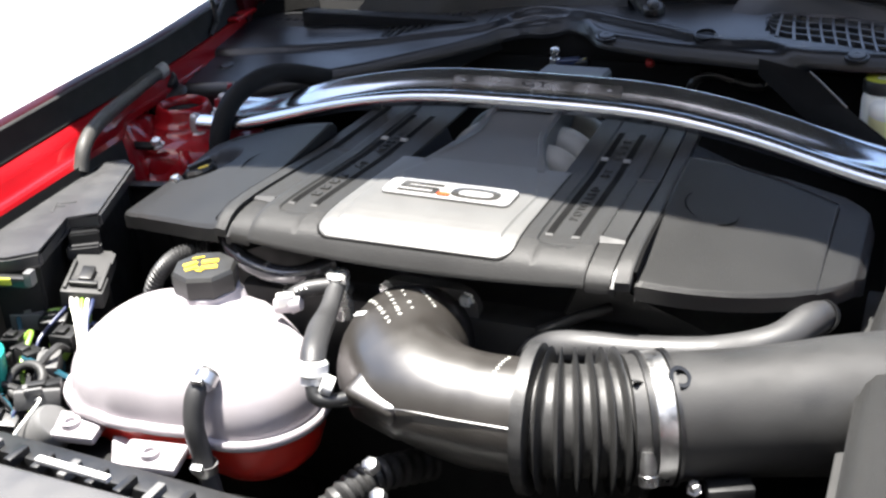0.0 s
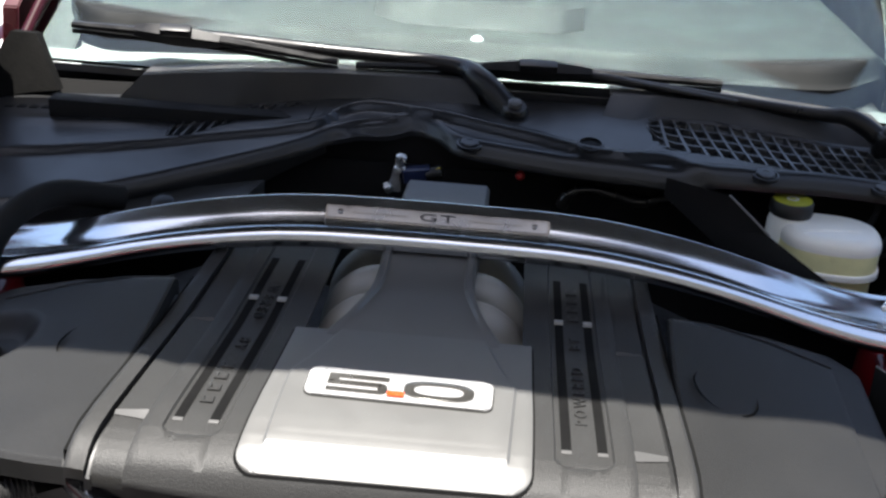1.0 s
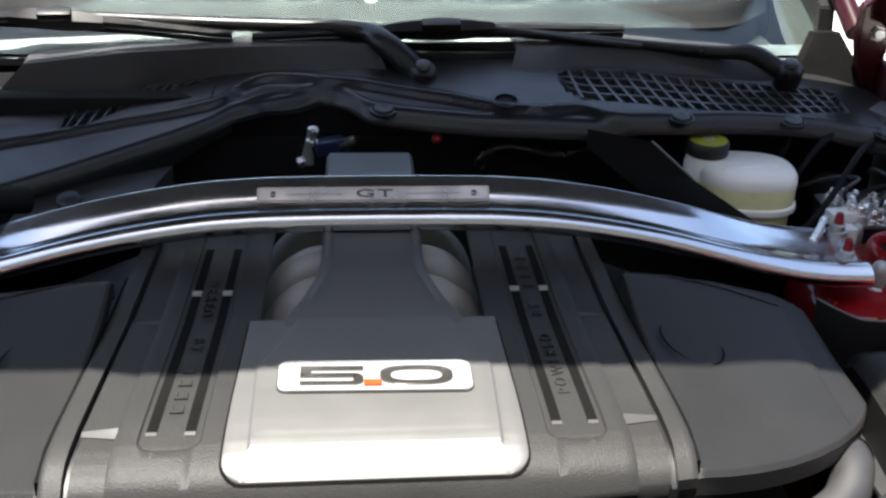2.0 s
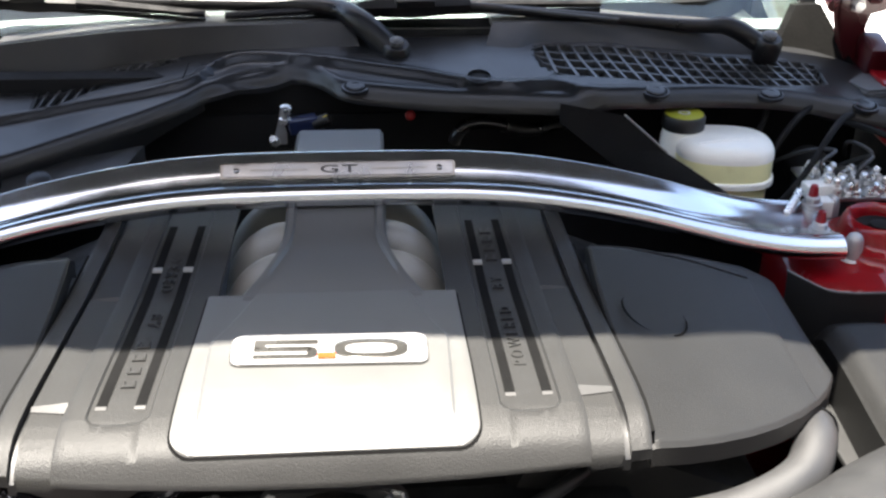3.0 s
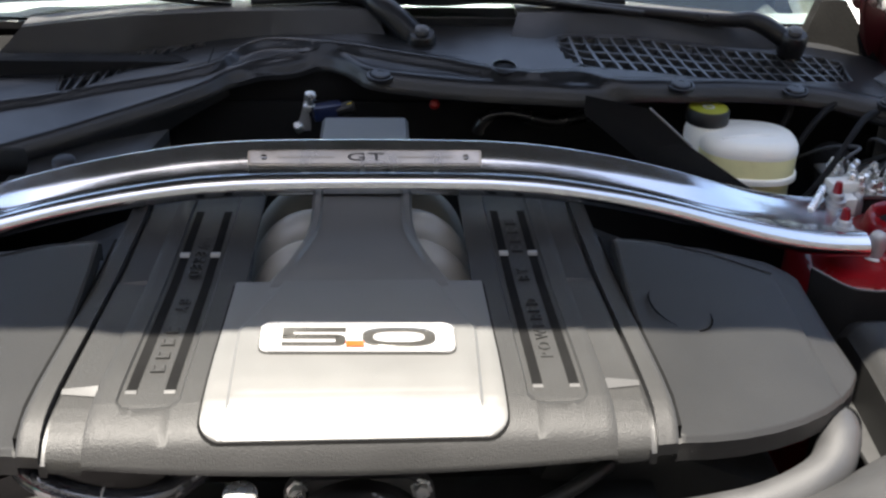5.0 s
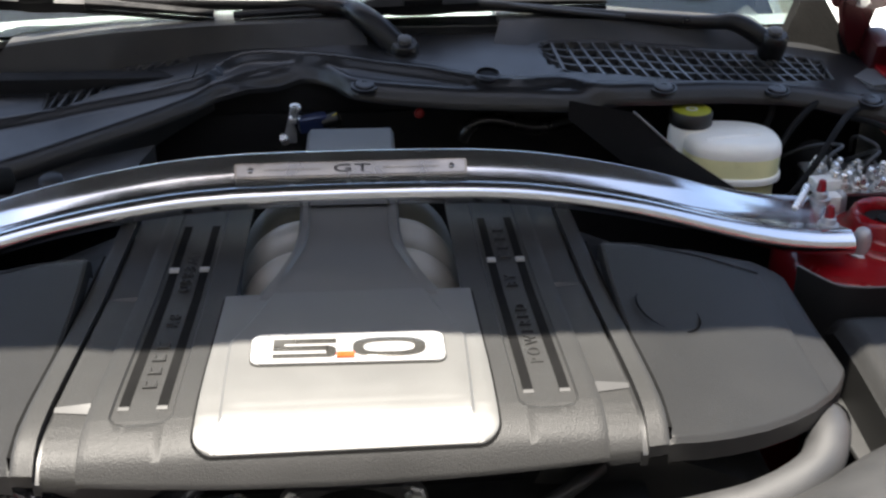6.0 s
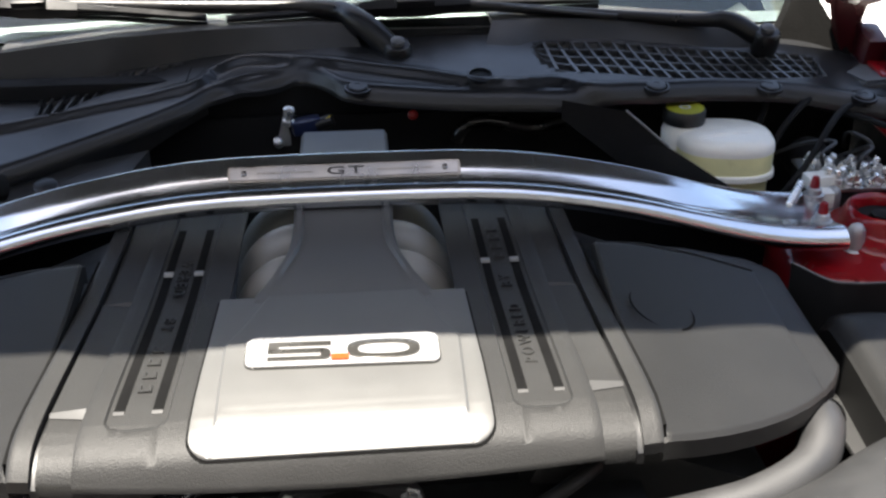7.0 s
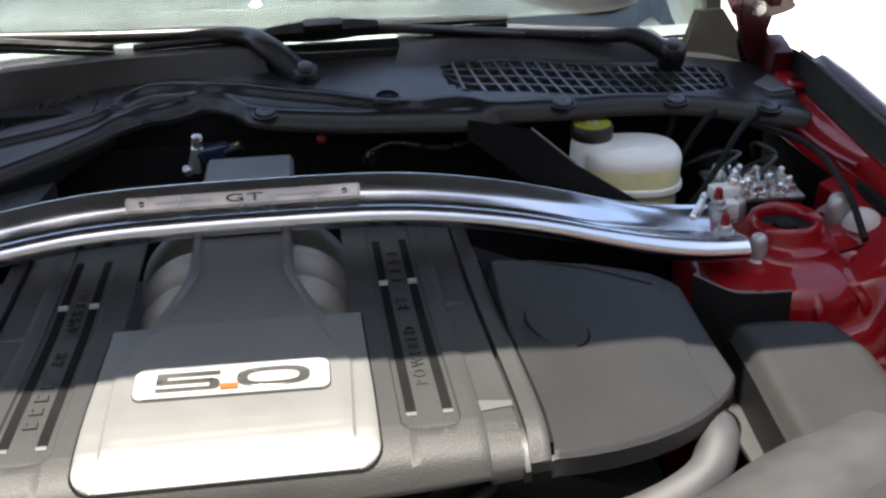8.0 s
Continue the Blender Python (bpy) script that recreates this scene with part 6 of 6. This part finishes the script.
for k in range(5):
    dx = 0.0065 * (k - 2)
    q = [plug_m @ Vector((dx, -0.040, 0)), plug_m @ Vector((dx * 0.9 + 0.004, -0.058, 0.002)), plug_m @ Vector((0.010 + dx * 0.5, -0.085, -0.002)), plug_m @ Vector((0.020 + dx * 0.35, -0.120, -0.012)), plug_m @ Vector((0.022 + dx * 0.3, -0.150, -0.030))]
    part("wire", tube([tuple(v) for v in q], 0.0024, 7, 6), (WIREW, WIREW, WIREG, WIREW, BLUE)[k], big)
part("tape", tube([tuple(plug_m @ Vector((0.018, -0.108, -0.006))), tuple(plug_m @ Vector((0.021, -0.135, -0.020))), tuple(plug_m @ Vector((0.022, -0.160, -0.040)))], 0.0065, 10), WIREW, big, "white tape round the wires")
rnd = random.Random(11)
for x, y, z, w, d, tn, m in ((-0.505, -0.455, 0.765, 0.040, 0.026, 20, GREYPL), (-0.470, -0.452, 0.762, 0.034, 0.024, 25, COVER_DARK), (-0.440, -0.470, 0.755, 0.030, 0.030, 10, COVER_DARK), (-0.462, -0.515, 0.752, 0.036, 0.024, -15, COVER_DARK),
                             (-0.428, -0.520, 0.748, 0.026, 0.040, 30, GREYPL), (-0.408, -0.560, 0.740, 0.050, 0.020, 35, COVER_DARK), (-0.400, -0.575, 0.742, 0.050, 0.010, 35, GREYPL), (-0.490, -0.500, 0.758, 0.028, 0.022, 5, COVER_DARK), (-0.44, -0.60, 0.72, 0.05, 0.03, 20, COVER_DARK)):
    w_ = part("harness_plug", join(box((x, y, z), (w, d, 0.022), 0.002, (rnd.uniform(-12, 12), rnd.uniform(-10, 10), tn)), box((x, y - 0.004, z + 0.012), (w * 0.4, d * 0.5, 0.008), 0.001, (0, 0, tn)), box((x - w * 0.3, y, z + 0.011), (w * 0.12, d * 0.9, 0.006), 0.001, (0, 0, tn))), m)
    tagged(w_, "small dark wiring plug among cables", "connector", "harness plugs")
for k in range(22):
    x, y, z = -0.465 + rnd.uniform(-0.06, 0.045), -0.50 + rnd.uniform(-0.09, 0.06), 0.752 + rnd.uniform(-0.03, 0.018)
    w = part("cable", tube([(x, y, z), (x + rnd.uniform(-0.03, 0.03), y + rnd.uniform(-0.03, 0.03), z + 0.016), (x + rnd.uniform(0, 0.05), y + rnd.uniform(-0.05, 0.03), z - 0.004), (x + rnd.uniform(0, 0.06), y + rnd.uniform(-0.06, 0.0), z - 0.05)], rnd.uniform(0.0016, 0.0042), 7, 6), rnd.choice((RUBBER, RUBBER, RUBBER, SATINBLK, WIREG, WIREW, BLUE, TEALDK)))
    tagged(w, "loose engine bay cable by the reservoir", "cable", "bay cables")
w = part("looped_hose", tube([(-0.432 + 0.022 * math.cos(a), -0.555 + 0.016 * math.sin(a), 0.748 + 0.012 * math.sin(a)) for a in lin(0, 6.0, 14)], 0.0055, 10, 4), RUBBER)
tagged(w, "dark looped hose beside the reservoir", "hose", "bay hoses")
w = part("bay_floor_shield", box((-0.42, -0.50, 0.69), (0.34, 0.40, 0.02), 0.004), SATINBLK)
tagged(w, "black splash panel under the wiring", "splash panel")
w = part("pale_fastener", box((-0.272, -0.602, 0.714), (0.020, 0.050, 0.010), 0.004, (10, 10, 35)), WHITEPL)
tagged(w, "pale plastic fastener below the reservoir", "fastener")
mot = part("actuator", join(lathe([(0.024, 0), (0.026, 0.006), (0.026, 0.04), (0.022, 0.046), (0.012, 0.048)], (-0.392, -0.600, 0.700), (0.5, 0.1, 0.5), 22)), GREYPL)
tagged(mot, "grey round actuator beside the reservoir", "actuator")
tl = part("teal_cap", lathe([(0.03, 0), (0.034, 0.01), (0.034, 0.05), (0.026, 0.06), (0, 0.062)], (-0.489, -0.572, 0.735), (0.1, 0, 1), 24), TEAL)
tagged(tl, "teal filler cap at the bay's edge", "cap")
br = thing("wiring_rail", (-0.2, -0.68, 0.72), "black ribbed wiring rail behind the radiator cover", "rail")
part("rail", box((-0.18, -0.672, 0.735), (0.42, 0.03, 0.03), 0.004, (0, 0, -3)), COVER_DARK, br)
for k in range(10):
    part("rib", box((-0.37 + 0.035 * k, -0.68 - 0.0018 * k, 0.752), (0.010, 0.028, 0.012), 0.002, (0, 0, -3)), COVER_DARK if k % 3 else GREYPL, br)
part("white_strip", box((-0.24, -0.706, 0.775), (0.09, 0.008, 0.006), 0.001, (0, 0, -3)), WHITE, br)

sp = thing("tower_splash_panel", (-0.535, -0.150, 0.66), "black ribbed splash panel beside the strut tower", "splash panel")
part("panel", box((-0.535, -0.150, 0.735), (0.20, 0.008, 0.16), 0.003, (0, 0, 12)), SATINBLK, sp)
part("top_flange", box((-0.536, -0.154, 0.815), (0.19, 0.018, 0.005), 0.002, (0, 0, 12)), COVER_DARK, sp)
for k in range(4):
    part("rib", box((-0.605 + 0.045 * k, -0.170 + 0.0096 * k, 0.745), (0.006, 0.010, 0.13), 0.002, (0, 0, 12)), SATINBLK, sp)
lb = thing("hose_clip", (-0.600, -0.085, 0.82), "black clip with a bright bolt on the strut tower's shoulder", "clip")
part("strap", box((-0.600, -0.084, 0.842), (0.072, 0.012, 0.008), 0.003, (28, 0, 8)), BLACK, lb)
part("tongue", box((-0.632, -0.092, 0.828), (0.012, 0.010, 0.030), 0.003, (20, 0, 20)), BLACK, lb)
bolt(lb, (-0.566, -0.076, 0.842), 0.008, 0.012, (0, -0.3, 1), BRIGHT)
# left-hand tower hoses
h = part("hose_left", tube([(-0.578, -0.235, 0.862), (-0.582, -0.213, 0.892), (-0.600, -0.16, 0.901), (-0.618, -0.09, 0.903), (-0.634, -0.022, 0.903), (-0.644, 0.03, 0.905), (-0.648, 0.07, 0.905)], 0.0105, 14), mat("dusty_grey_rubber", (0.03086, 0.02977, 0.02686), 0.6, bump=0.3, var=0.25, scale=60))
h.name = "drain_hose"
tagged(h, "grey rubber drain hose by the strut tower", "hose", "bay hoses")
eb = thing("hose_elbow", (-0.630, 0.085, 0.89), "black elbow socket at the cowl's front corner", "hose elbow")
part("socket", lathe([(0.010, -0.016), (0.0155, -0.011), (0.0165, 0.0), (0.0165, 0.008), (0.014, 0.011), (0.0, 0.011)], (-0.648, 0.080, 0.884), (0.25, -0.55, 0.8), 24), COVER, eb)
part("flange", lathe([(0.024, -0.003), (0.025, 0.0), (0.023, 0.002), (0.016, 0.003)], (-0.638, 0.072, 0.872), (0.1, -0.2, 1), 28), COVER_DARK, eb)
part("ferrule", lathe([(0.0125, -0.012), (0.0135, -0.010), (0.0135, 0.010), (0.0115, 0.012)], (-0.650, 0.066, 0.905), (-0.1, 1, 0.05), 18), GREYRUN, eb, "pale grey ferrule on the hose's end")
h = part("heater_pipe", tube([(-0.47, -0.07, 0.78), (-0.475, -0.045, 0.86), (-0.465, 0.0, 0.905), (-0.43, 0.06, 0.92), (-0.37, 0.11, 0.90)], 0.015, 16), BLACK)
tagged(h, "thick black hose over the brace's end", "hose", "bay hoses")
h = part("wiper_cable", tube([(-0.66, 0.40, 1.02), (-0.655, 0.30, 0.98), (-0.65, 0.22, 0.92)], 0.004, 8), RUBBER)
tagged(h, "thin black cable at the hood hinge", "cable", "bay cables")
